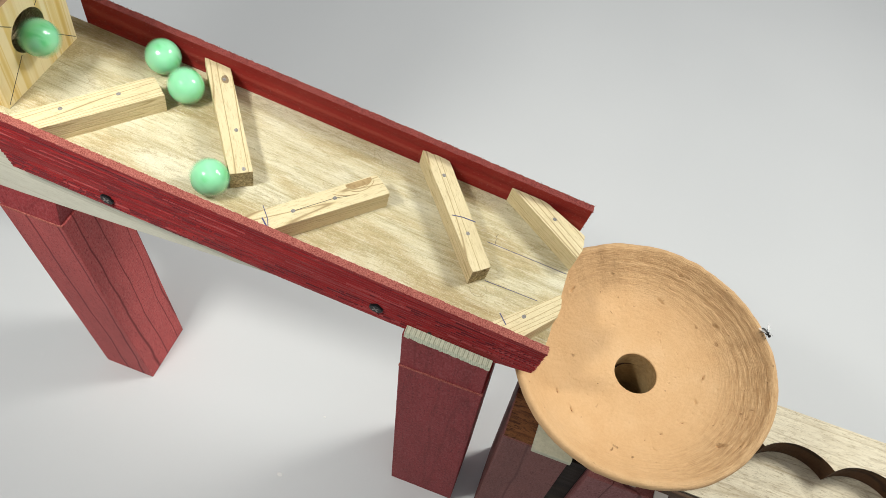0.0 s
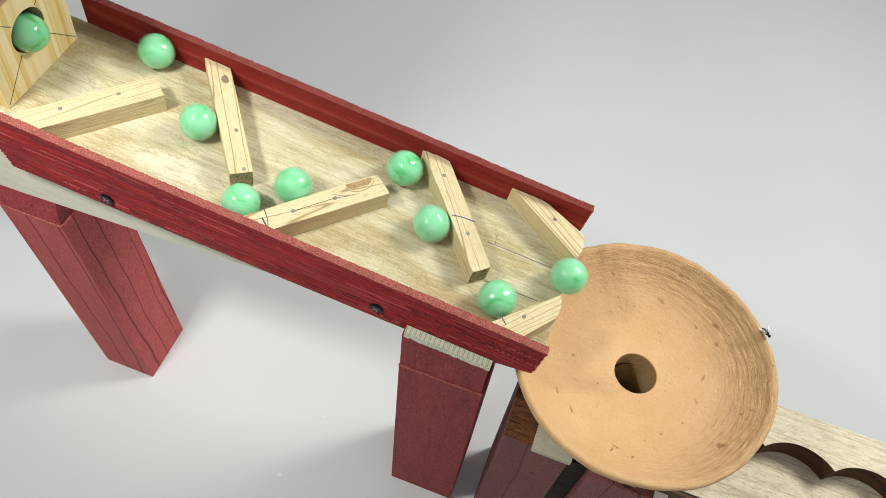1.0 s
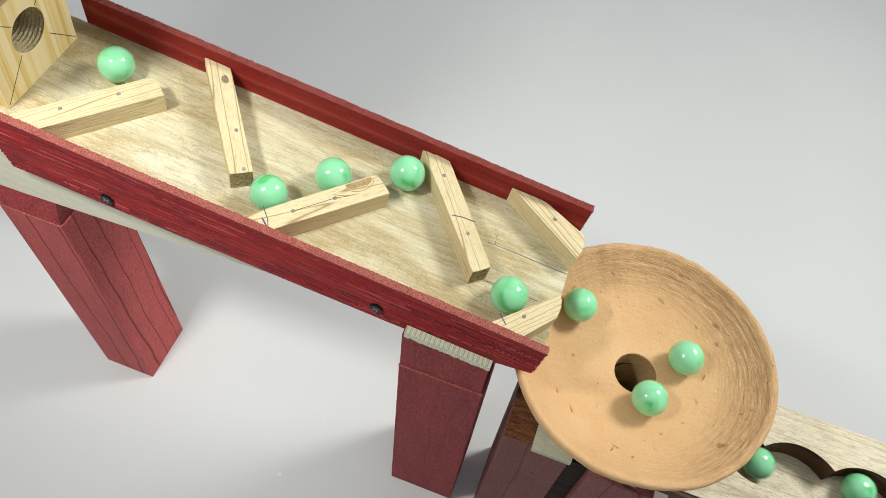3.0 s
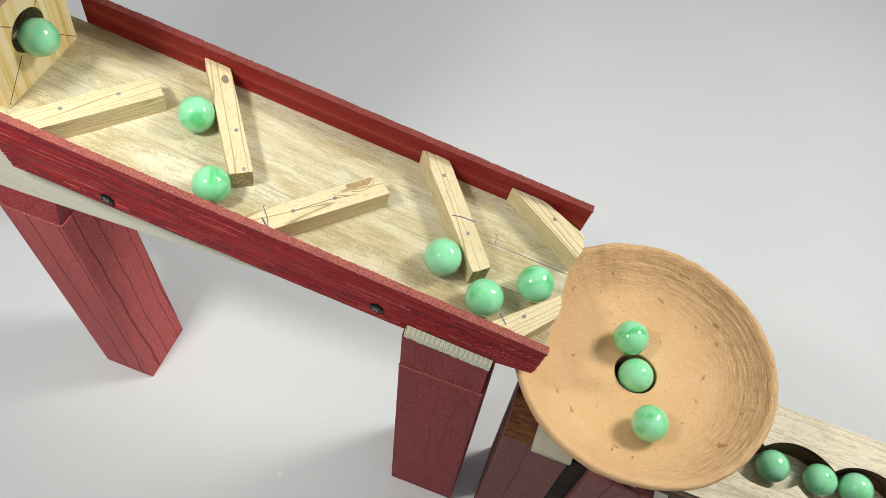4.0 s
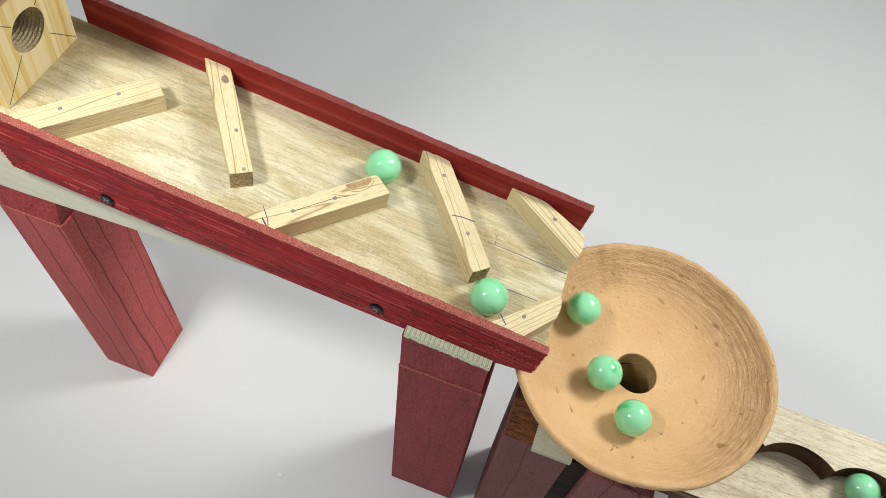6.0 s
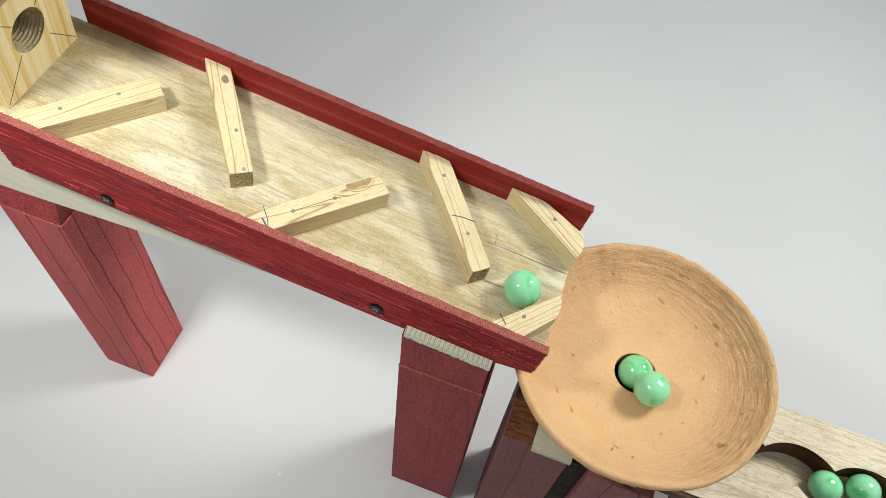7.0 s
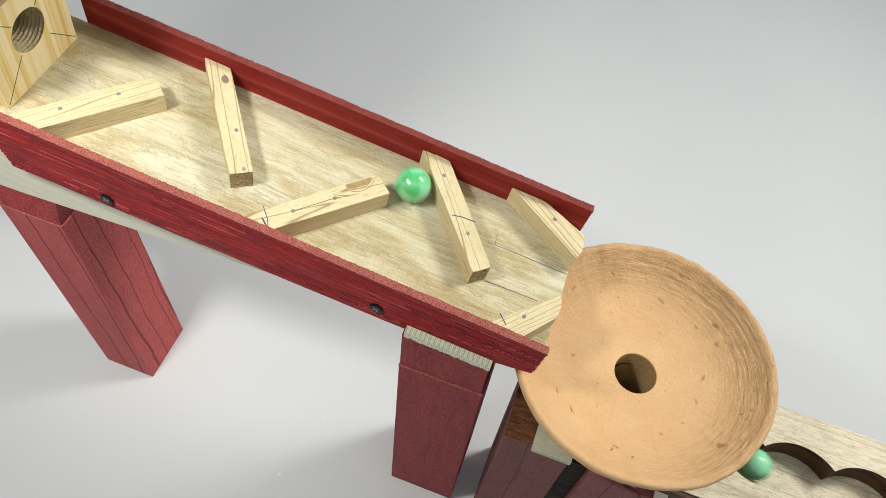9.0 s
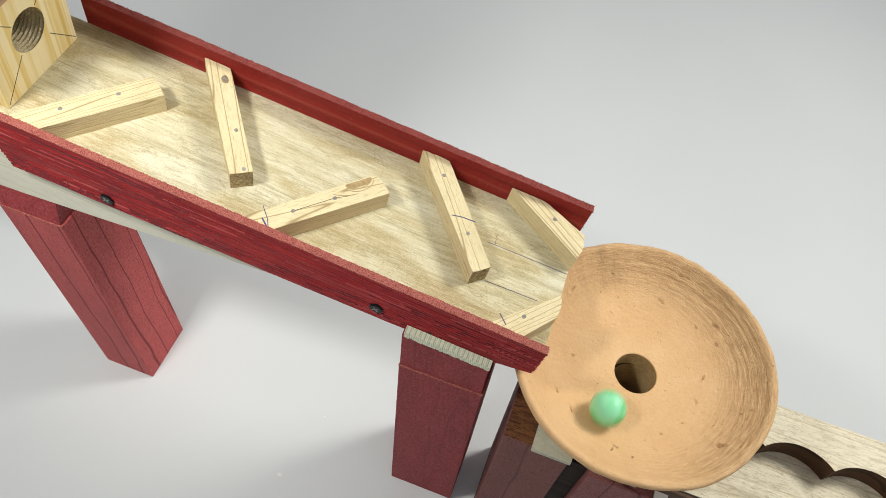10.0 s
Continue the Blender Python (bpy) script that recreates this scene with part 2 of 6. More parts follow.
M_WEDGE = wood("pale_painted_wood", (0.74, 0.725, 0.60), (0.69, 0.67, 0.54), (0.52, 0.49, 0.37), 0.003, 0.7, 0.5, 0.7, 0.2, 0.15, 0, (0.5, 0.48, 0.38))
M_RAW = wood("raw_brown_wood", (0.21, 0.085, 0.032), (0.12, 0.046, 0.018), (0.035, 0.015, 0.009), 0.004, 0.7, 0.3, 0.85, 0.9, 0.7, 0, (0.04, 0.017, 0.011), 0.9, mottle=0.8)
M_PINKISH = wood("pinkish_wood", (0.52, 0.33, 0.22), (0.45, 0.27, 0.17), (0.25, 0.13, 0.08), 0.003, 1.2, 0.5, 0.7, 0.3, 0.2)
M_FELT = speckled("grey_green_felt", (0.44, 0.44, 0.33), (0.60, 0.59, 0.46), 700, 0.95, 0.6)
M_BOARD = wood("weathered_board", (0.74, 0.68, 0.52), (0.60, 0.52, 0.365), (0.27, 0.20, 0.11), 0.0050, 1.2, 0.35, 0.65, 0.4, 0.3, 0, (0.36, 0.29, 0.17), 0.55, mottle=0.36)
# burnt groove walls; doubles as painted shade on front strip and drain block
M_BURNT_SHADE = wood("burnt_groove_and_shade", (0.10, 0.048, 0.022), (0.05, 0.022, 0.011), (0.016, 0.008, 0.005), 0.003, 0.7, 0.7, 0.6, 0.5, 0.3)
# near black that paints the deep shade of the stand's gap
M_GAP_SHADE = wood("gap_shade_black", (0.022, 0.014, 0.010), (0.014, 0.009, 0.007), (0.006, 0.004, 0.003), 0.003, 0.7, 0.5, 0.8, 0.4, 0.2)
M_STEEL = speckled("grey_nail", (0.10, 0.09, 0.085), (0.40, 0.38, 0.36), 1500, 0.45, 0.5)
M_BLACK = plain("black_screw", (0.012, 0.012, 0.013), 0.35, 0.6)
M_FLYGREY = speckled("grey_black_hair", (0.02, 0.02, 0.022), (0.10, 0.10, 0.10), 1500, 0.6, 0.4)
M_WING = plain("clear_wing", (0.75, 0.74, 0.72), 0.25)
M_INK = plain("blue_ink", (0.085, 0.085, 0.19), 0.7)
M_DRAIN = speckled("brown_bored_wood", (0.31, 0.205, 0.095), (0.56, 0.40, 0.20), 500, 0.85, 0.8)
M_PENCIL = plain("pencil", (0.10, 0.08, 0.06), 0.7)
M_FAINT = plain("faint_pencil", (0.38, 0.325, 0.20), 0.7)
M_KNOT_BROWN = speckled("brown_knot", (0.24, 0.155, 0.07), (0.46, 0.335, 0.165), 650, 0.7, 0.4, coarse=0.35)
M_KNOT_DARK = speckled("dark_knot", (0.17, 0.12, 0.075), (0.40, 0.30, 0.17), 900, 0.7, 0.6)
M_LOOP = plain("brown_growth_line", (0.37, 0.255, 0.12), 0.7)
M_CHIP = plain("clay_chip", (0.36, 0.205, 0.10), 0.9)
M_WING.node_tree.nodes["Principled BSDF"].inputs["Alpha"].default_value = 0.22
M_PAPER = speckled("white_card", (0.75, 0.75, 0.73), (0.8, 0.8, 0.79), 90, 0.8, 0.1)


def gauze_material():
    m, n, l, b = material("pale_green_gauze", 0.95, 0, 0.2)
    threads = []
    for way in ("X", "Z"):
        w = n.new("ShaderNodeTexWave")
        w.bands_direction = way
        w.inputs["Scale"].default_value, w.inputs["Distortion"].default_value = (400.0 if way == "X" else 420.0), 1.2
        w.inputs["Detail Scale"].default_value = 2.0
        l.new(coords(n, l, (1, 1, 1), (0, radians(14), 0)), w.inputs["Vector"])
        threads.append(w.outputs["Fac"])
    h = mix(n, l, 0.5, mix(n, l, 0.5, threads[0], threads[1]), noise_tex(n, l, coords(n, l), 900.0, 3, 0.6))
    l.new(ramp(n, l, h, [(0.28, (0.36, 0.385, 0.27)), (0.58, (0.64, 0.66, 0.51))]), b.inputs["Base Color"])
    bump(n, l, b, h, 0.5, 0.0003)
    return m


def floor_material():
    m, n, l, b = material("pale_grey_table_sheet", 0.62, 0, 0.25)
    v = coords(n, l)
    g = noise_tex(n, l, v, 3.0, 3, 0.5)
    g2 = noise_tex(n, l, v, 160.0, 4, 0.6)
    c = ramp(n, l, g, [(0.3, (0.60, 0.618, 0.628)), (0.7, (0.655, 0.672, 0.68))])
    c = mix(n, l, ramp(n, l, g2, [(0.66, (0, 0, 0)), (0.8, (0.25, 0.25, 0.25))]), c, (0.72, 0.72, 0.72))
    l.new(c, b.inputs["Base Color"])
    bump(n, l, b, g2, 0.05)
    return m


def clay_material():
    """Buff fired clay with the turning marks of the wheel, its +x +y wall darkened for shade."""
    m, n, l, b = material("buff_clay", 0.78, 0, 0.25)
    tc, sep = n.new("ShaderNodeTexCoord"), n.new("ShaderNodeSeparateXYZ")
    l.new(tc.outputs["Object"], sep.inputs[0])
    ln = n.new("ShaderNodeVectorMath")
    ln.operation = "LENGTH"
    flat = n.new("ShaderNodeCombineXYZ")
    l.new(sep.outputs[0], flat.inputs[0]), l.new(sep.outputs[1], flat.inputs[1])
    l.new(flat.outputs[0], ln.inputs[0])
    def scaled(sock, k):
        mm = n.new("ShaderNodeMath")
        mm.operation = "MULTIPLY"
        l.new(sock, mm.inputs[0])
        mm.inputs[1].default_value = k
        return mm.outputs[0]
    v = n.new("ShaderNodeCombineXYZ")
    l.new(scaled(ln.outputs["Value"], 900.0), v.inputs[0])
    l.new(scaled(sep.outputs[0], 140.0), v.inputs[1])
    l.new(scaled(sep.outputs[1], 140.0), v.inputs[2])
    rings = noise_tex(n, l, v.outputs[0], 1.0, 4, 0.65)
    blotch = noise_tex(n, l, tc.outputs["Object"], 45.0, 5, 0.6)
    grit = noise_tex(n, l, tc.outputs["Object"], 700.0, 4, 0.7)
    pits = noise_tex(n, l, tc.outputs["Object"], 260.0, 2, 0.5, 0.4)
    fine = n.new("ShaderNodeCombineXYZ")
    l.new(scaled(ln.outputs["Value"], 2600.0), fine.inputs[0])
    l.new(scaled(sep.outputs[0], 190.0), fine.inputs[1])
    l.new(scaled(sep.outputs[1], 190.0), fine.inputs[2])
    scratch = noise_tex(n, l, fine.outputs[0], 1.0, 3, 0.6)
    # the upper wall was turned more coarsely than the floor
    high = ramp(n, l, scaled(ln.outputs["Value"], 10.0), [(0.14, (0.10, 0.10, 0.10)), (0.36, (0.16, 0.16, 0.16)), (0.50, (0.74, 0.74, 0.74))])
    # the marks strengthen towards +x +y, which paints that wall's shade into the colour
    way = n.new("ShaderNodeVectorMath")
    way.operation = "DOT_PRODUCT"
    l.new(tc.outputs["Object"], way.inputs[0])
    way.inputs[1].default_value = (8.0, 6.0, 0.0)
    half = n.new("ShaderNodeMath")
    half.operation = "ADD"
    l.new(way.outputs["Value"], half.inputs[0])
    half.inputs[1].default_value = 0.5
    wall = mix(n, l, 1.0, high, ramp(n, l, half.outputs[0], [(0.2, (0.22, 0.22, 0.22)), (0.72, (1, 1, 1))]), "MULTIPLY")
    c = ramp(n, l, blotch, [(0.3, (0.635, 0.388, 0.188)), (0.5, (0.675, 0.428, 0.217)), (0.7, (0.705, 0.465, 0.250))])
    # dark mark tones also carry the painted shade of that side
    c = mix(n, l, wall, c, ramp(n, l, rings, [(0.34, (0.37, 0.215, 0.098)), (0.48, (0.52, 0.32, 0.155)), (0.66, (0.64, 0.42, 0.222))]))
    c = mix(n, l, wall, c, mix(n, l, 0.45, c, ramp(n, l, scratch, [(0.36, (0.36, 0.215, 0.10)), (0.5, (0.56, 0.355, 0.175)), (0.64, (0.72, 0.50, 0.28))])))
    c = mix(n, l, 0.10, c, ramp(n, l, grit, [(0.35, (0.38, 0.22, 0.10)), (0.65, (0.74, 0.53, 0.32))]))
    c = mix(n, l, ramp(n, l, pits, [(0.725, (0, 0, 0)), (0.755, (0.4, 0.4, 0.4))]), c, (0.24, 0.12, 0.05))
    l.new(c, b.inputs["Base Color"])
    add = n.new("ShaderNodeMath")
    add.operation = "MULTIPLY_ADD"
    l.new(grit, add.inputs[0])
    add.inputs[1].default_value = 0.55
    l.new(mix(n, l, wall, (0.5, 0.5, 0.5), rings), add.inputs[2])
    sub = n.new("ShaderNodeMath")
    sub.operation = "SUBTRACT"
    l.new(add.outputs[0], sub.inputs[0])
    l.new(ramp(n, l, pits, [(0.72, (0, 0, 0)), (0.76, (1, 1, 1))]), sub.inputs[1])
    lines = n.new("ShaderNodeMath")
    lines.operation = "MULTIPLY_ADD"
    l.new(mix(n, l, wall, (0.5, 0.5, 0.5), scratch), lines.inputs[0])
    lines.inputs[1].default_value = 1.0
    l.new(sub.outputs[0], lines.inputs[2])
    bump(n, l, b, lines.outputs[0], 0.8, 0.0008)
    return m


def marble_material():
    m, n, l, b = material("jade_glass", 0.07, 0, 0.6)
    v = coords(n, l, (55, 55, 75))
    g = noise_tex(n, l, v, 1.0, 3, 0.5, 2.0)
    c = ramp(n, l, g, [(0.33, (0.10, 0.52, 0.18)), (0.39, (0.19, 0.635, 0.295)), (0.47, (0.25, 0.685, 0.37)), (0.64, (0.30, 0.715, 0.43))])
    l.new(c, b.inputs["Base Color"])
    b.inputs["Subsurface Weight"].default_value = 0.35
    b.inputs["Subsurface Radius"].default_value = (0.4, 1.0, 0.5)
    b.inputs["Subsurface Scale"].default_value = 0.004
    b.inputs["Coat Weight"].default_value = 0.6
    b.inputs["Coat Roughness"].default_value = 0.03
    return m


M_FLOOR, M_CLAY, M_MARBLE, M_CLOTH = floor_material(), clay_material(), marble_material(), gauze_material()


# ---- building helpers ----
def part(name, bm, mats, parent=None, label="", at=None, smooth=False):
    me = bpy.data.meshes.new(name)
    bmesh.ops.recalc_face_normals(bm, faces=bm.faces)
    if smooth:
        for f in bm.faces:
            f.smooth = True
    bm.to_mesh(me)
    bm.free()
    for m in (mats if isinstance(mats, (list, tuple)) else [mats]):
        me.materials.append(m)
    ob = new(name, me)
    if parent:
        ob.parent = parent
    if at is not None:
        ob.matrix_basis = at
    if label:
        ob["label"] = label
    return ob


def box(x0, x1, y0, y1, z0, z1, bevel=0.0006, top_mat=0):
    bm = bmesh.new()
    v = [bm.verts.new((x, y, z)) for z in (z0, z1) for x, y in ((x0, y0), (x1, y0), (x1, y1), (x0, y1))]
    for q in ((3, 2, 1, 0), (4, 5, 6, 7), (0, 1, 5, 4), (1, 2, 6, 5), (2, 3, 7, 6), (3, 0, 4, 7)):
        f = bm.faces.new([v[i] for i in q])
        f.material_index = top_mat if q[0] == 4 else 0
    if bevel:
        bmesh.ops.bevel(bm, geom=bm.edges[:], offset=bevel, segments=2, affect="EDGES", profile=0.6)
    return bm


def loft(sections, side_mats, end_mat=0):
    """A bar through a row of four-cornered sections."""
    bm = bmesh.new()
    rows = [[bm.verts.new(p) for p in s] for s in sections]
    for a, b in zip(rows, rows[1:]):
        for i in range(len(a)):
            j = (i + 1) % len(a)
            bm.faces.new((a[i], a[j], b[j], b[i])).material_index = side_mats[i]
    bm.faces.new(rows[0]).material_index = end_mat
    bm.faces.new(rows[-1]).material_index = end_mat
    return bm


def prism(outline, z0, z1, side_mat=0, end_mats=(), bevel=0.0005):
    """An upright prism over a plan outline; end_mats: material by side number."""
    bm = bmesh.new()
    lo, hi = ([bm.verts.new((x, y, z)) for x, y in outline] for z in (z0, z1))
    bm.faces.new(lo), bm.faces.new(hi)
    k = len(outline)
    for i in range(k):
        f = bm.faces.new((lo[i], lo[(i + 1) % k], hi[(i + 1) % k], hi[i]))
        f.material_index = dict(end_mats).get(i, side_mat)
    if bevel:
        bmesh.ops.bevel(bm, geom=[e for e in bm.edges if min(v.co.z for v in e.verts) > z1 - 1e-6], offset=bevel, segments=1, affect="EDGES")
    return bm


def disc(r, h, seg=20, dome=0.0):
    bm = bmesh.new()
    rings = [[bm.verts.new((q * math.cos(6.28319 * i / seg), q * math.sin(6.28319 * i / seg), z)) for i in range(seg)] for q, z in ((r, -h), (r, 0), (r * 0.85, dome))]
    for a, b in zip(rings, rings[1:]):
        for i in range(seg):
            bm.faces.new((a[i], a[(i + 1) % seg], b[(i + 1) % seg], b[i]))
    bm.faces.new(rings[0]), bm.faces.new(rings[-1])
    return bm


def empty(name, m=None, **tags):
    ob = new(name)
    ob.empty_display_size = 0.02
    if m is not None:
        ob.matrix_basis = m
    return tagged(ob, **tags)


def stroke(pts, width, z, thick=0.00012):
    """A drawn line: a thin flat ribbon lying at height z."""
    bm = bmesh.new()
    rows = []
    for i, p in enumerate(pts):
        a, b = Vector(pts[max(i - 1, 0)]), Vector(pts[min(i + 1, len(pts) - 1)])
        d = (b - a).normalized()
        s = Vector((-d.y, d.x)) * width / 2
        rows.append([bm.verts.new((p[0] + k * s.x, p[1] + k * s.y, z + h)) for k, h in ((1, 0), (-1, 0), (-1, thick), (1, thick))])
    for a, b in zip(rows, rows[1:]):
        for i in range(4):
            bm.faces.new((a[i], a[(i + 1) % 4], b[(i + 1) % 4], b[i]))
    bm.faces.new(rows[0]), bm.faces.new(rows[-1])
    return bm


# ---- the table sheet ----
bm = bmesh.new()
bmesh.ops.create_grid(bm, x_segments=4, y_segments=4, size=2.5)
table = part("ground", bm, M_FLOOR)
tagged(table, "pale grey matt table sheet with faint scuffs", "floor", kind="structure")

# ---- the ramp: origin at the deck's front corner by the mouth, x downhill, y across, z off the deck ----
SLOPE = 7.19
W, HB, RAIL_H = 0.0706, 0.0105, 0.0164
RAMP = pose(0, 0, 0.21179, 0, SLOPE, 0)
marble_ramp = empty("marble_ramp", RAMP, label="red-sided sloping wooden marble ramp with zigzag pine baffles on posts", category="marble run")
rnd = random.Random(4)


def deck():
    bm = bmesh.new()
    edge = [(0.0012, 0.0), (0.0016, 0.014), (0.0014, 0.035), (0.0010, 0.0475), (0.0006, W)]
    outline = [(-0.53, 0.0), *edge, (-0.53, W)]
    lo, hi = ([bm.verts.new((x, y, z)) for x, y in outline] for z in (-0.0052, 0.0))
    bm.faces.new(lo), bm.faces.new(hi)
    for i in range(len(outline)):
        j = (i + 1) % len(outline)
        bm.faces.new((lo[i], lo[j], hi[j], hi[i]))
    return bm


d = part("deck", deck(), M_DECK, marble_ramp, "stained tan plywood deck")
wedge = part("support_wedge", loft([[(x, 0.0006, zb), (x, 0.0345, zb), (x, 0.0345, -0.0054), (x, 0.0006, -0.0054)] for x, zb in
             ((-0.53, -0.0530), (-0.262, -0.0525), (-0.186, -0.0378), (-0.098, -0.0196), (-0.030, -0.0075))], [0, 0, 0, 0]), M_WEDGE, marble_ramp, "pale painted wooden wedge under the deck")


RIDGES = 66


def rail(x0, x1, inner, outer, bottom, seed, skew):
    """A sawn side board with a frayed top edge; bottom(x) is its lower edge."""
    r = random.Random(seed)
    secs, n, side = [], 420, (1 if outer > inner else -1)
    slow = 0.0
    for i in range(n + 1):
        x = x0 + (x1 - x0) * i / n
        slow = 0.8 * slow + r.uniform(-0.00010, 0.00010)
        f = slow + r.uniform(-0.00022, 0.00022)
        g = slow + r.uniform(-0.00022, 0.00022)
        b = bottom(x) + r.uniform(-0.00012, 0.00012)
        k = (x - x0) / 0.012
        cut = skew * max(0.0, 1 - k)
        sec = [(x + cut, inner, b), (x, inner, RAIL_H - 0.0012), (x, inner - side * max(f, -0.0001) * 0.6, RAIL_H + g * 0.7),
               (x, outer + side * g * 0.5, RAIL_H - 0.0002 + f * 0.7)]
        # weathered growth rings stand out of the outer face
        top = RAIL_H - 0.0013
        for k2 in range(RIDGES):
            h = k2 / (RIDGES - 1)
            z = top + (b - top) * h
            row = (z + 0.0009 * noise.noise((x * 11 + seed * 7.3, z * 60, 0.4))) / 0.00185
            j = math.floor(row)
            dip = max(0.0, 1 - abs(row - j - 0.5) / 0.26) * max(0.0, 0.45 + 1.3 * noise.noise((x * 13 + j * 5.7, j * 3.3, seed * 1.7)))
            deep = (0.00115 * dip + 0.00012 * noise.noise((x * 130, z * 1500, seed))) * (0.2 if k2 in (0, RIDGES - 1) else 1.0)
            sec.append((x + cut * h, outer - side * deep, z))
        if i in (0, n):
            sec = [(q[0] + r.uniform(-0.00025, 0.0002) + 0.0008 * noise.noise((q[2] * 420, seed, i)), q[1], q[2]) for q in sec]
        secs.append(sec)
    return secs


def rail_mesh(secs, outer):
    """The rail, with shade painted dark into its grooves and paler lips below them."""
    bm = loft(secs, [1, 1, 2, *[0] * RIDGES, 0])
    for f in bm.faces:
        if f.material_index == 0 and len(f.verts) == 4:
            c = f.calc_center_median()
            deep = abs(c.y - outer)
            # deep faces take the painted groove shade
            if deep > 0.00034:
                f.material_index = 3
            elif deep > 0.00008 and noise.noise((c.x * 22, c.z * 700, outer * 50)) > 0.3:
                hi, lo = max(f.verts, key=lambda v: v.co.z), min(f.verts, key=lambda v: v.co.z)
                if abs(hi.co.y - outer) > abs(lo.co.y - outer):
                    f.material_index = 4
    return bm


def frayed(x0, x1, inner, outer, seed, count):
    """Loose splinters along the two sawn edges of a rail."""
    r = random.Random(seed)
    bm = bmesh.new()
    for _ in range(count):
        x, y = r.uniform(x0, x1), r.choice((inner, outer, r.uniform(inner, outer)))
        way = Vector((r.uniform(-1, 1), r.uniform(-0.7, 0.7), r.uniform(0.1, 0.8))).normalized() * r.uniform(0.0003, 0.0010)
        s = Vector((0.00009, 0.00009, 0.0))
        base = Vector((x, y, RAIL_H - 0.00025))
        v = [bm.verts.new(base + s), bm.verts.new(base - s), bm.verts.new(base + Vector((0, 0, -0.0002))), bm.verts.new(base + way)]
        for q in ((0, 1, 3), (1, 2, 3), (2, 0, 3), (0, 2, 1)):
            bm.faces.new([v[i] for i in q])
    return bm


def torn_end(x, inner, outer, low, seed, count):
    """Torn fibres on the sawn end of a rail."""
    r = random.Random(seed)
    bm = bmesh.new()
    for _ in range(count):
        base = Vector((x - 0.0004, r.uniform(min(inner, outer), max(inner, outer)), r.uniform(low, RAIL_H)))
        way = Vector((r.uniform(0.2, 1.0), r.uniform(-0.8, 0.8), r.uniform(-0.7, 0.6))).normalized() * r.uniform(0.0005, 0.0016)
        w = r.uniform(0.00010, 0.00028)
        v = [bm.verts.new(base + Vector(q) * w) for q in ((0, 1, 0), (0, -0.5, 0.9), (0, -0.5, -0.9))] + [bm.verts.new(base + way)]
        for q in ((0, 1, 3), (1, 2, 3), (2, 0, 3), (0, 2, 1)):
            bm.faces.new([v[i] for i in q])
    return bm


def front_bottom(x):
    pts = ((-0.260, -0.0185), (-0.152, -0.0160), (-0.060, -0.0135), (-0.020, -0.0103), (0.0, -0.0046))
    return float(np.interp(x, [a for a, _ in pts], [b for _, b in pts]))


front_rail = part("side_rail", rail_mesh(rail(-0.2500, 0.0004, -0.0002, -0.0036, front_bottom, 1, 0.010), -0.0036), [M_RED, M_RED_IN, M_RED_EDGE, M_GROOVE_SHADE, M_RED_LIP], marble_ramp, "dark red stained side board with a frayed sawn edge")
back_rail = part("side_rail", rail_mesh(rail(-0.2497, 0.0006, W + 0.0002, W + 0.0038, lambda x: -0.0105 + 0.0001 * math.sin(x * 60), 2, 0.0012), W + 0.0038), [M_RED, M_RED_IN, M_RED_EDGE_DARK, M_GROOVE_SHADE, M_RED_LIP], marble_ramp, "dark red painted side board with a frayed sawn edge")

part("frayed_edge", frayed(-0.25, 0.0, -0.0002, -0.0036, 5, 1300), M_RED_EDGE, front_rail, "pinkish splinters on the sawn edge")["kind"] = "stuff"
part("frayed_edge", frayed(-0.25, 0.0, W + 0.0002, W + 0.0038, 6, 900), M_RED_EDGE_DARK, back_rail, "pinkish splinters on the sawn edge")["kind"] = "stuff"


part("torn_end", torn_end(0.0004, -0.0002, -0.0036, -0.0046, 15, 150), M_RED_EDGE, front_rail, "torn red fibres on the sawn end")["kind"] = "stuff"
part("torn_end", torn_end(0.0006, W + 0.0002, W + 0.0038, -0.0105, 16, 120), M_RED_EDGE_DARK, back_rail, "torn red fibres on the sawn end")["kind"] = "stuff"


for x, z in ((-0.1938, -0.0111), (-0.0696, -0.0054)):
    s = part("screw", disc(0.0031, 0.0012, 24, 0.0004), M_BLACK, front_rail, "black cross-head screw", pose(x, -0.0040, z, 90, 0, 0))
    for turn in (35, 125):
        part("slot", box(-0.0017, 0.0017, -0.0003, 0.0003, 0.0003, 0.00055, 0), M_STEEL, s, at=pose(0, 0, 0, 0, 0, turn))
part("dent", disc(0.0009, 0.0003, 12, 0.0), M_BLACK, front_rail, "small dark dent", pose(-0.0450, -0.0037, -0.0075, 90, 0, 0))

def nail_head(r):
    """A hammered, slightly crooked nail head."""
    bm = disc(0.00088, 0.001, 11, 0.00005)
    for v in bm.verts:
        k = 1 + 0.22 * noise.noise((v.co.x * 1400, v.co.y * 1400, r.uniform(0, 0.4)))
        v.co.x, v.co.y = v.co.x * k * 1.12, v.co.y * k * 0.92
    return bm


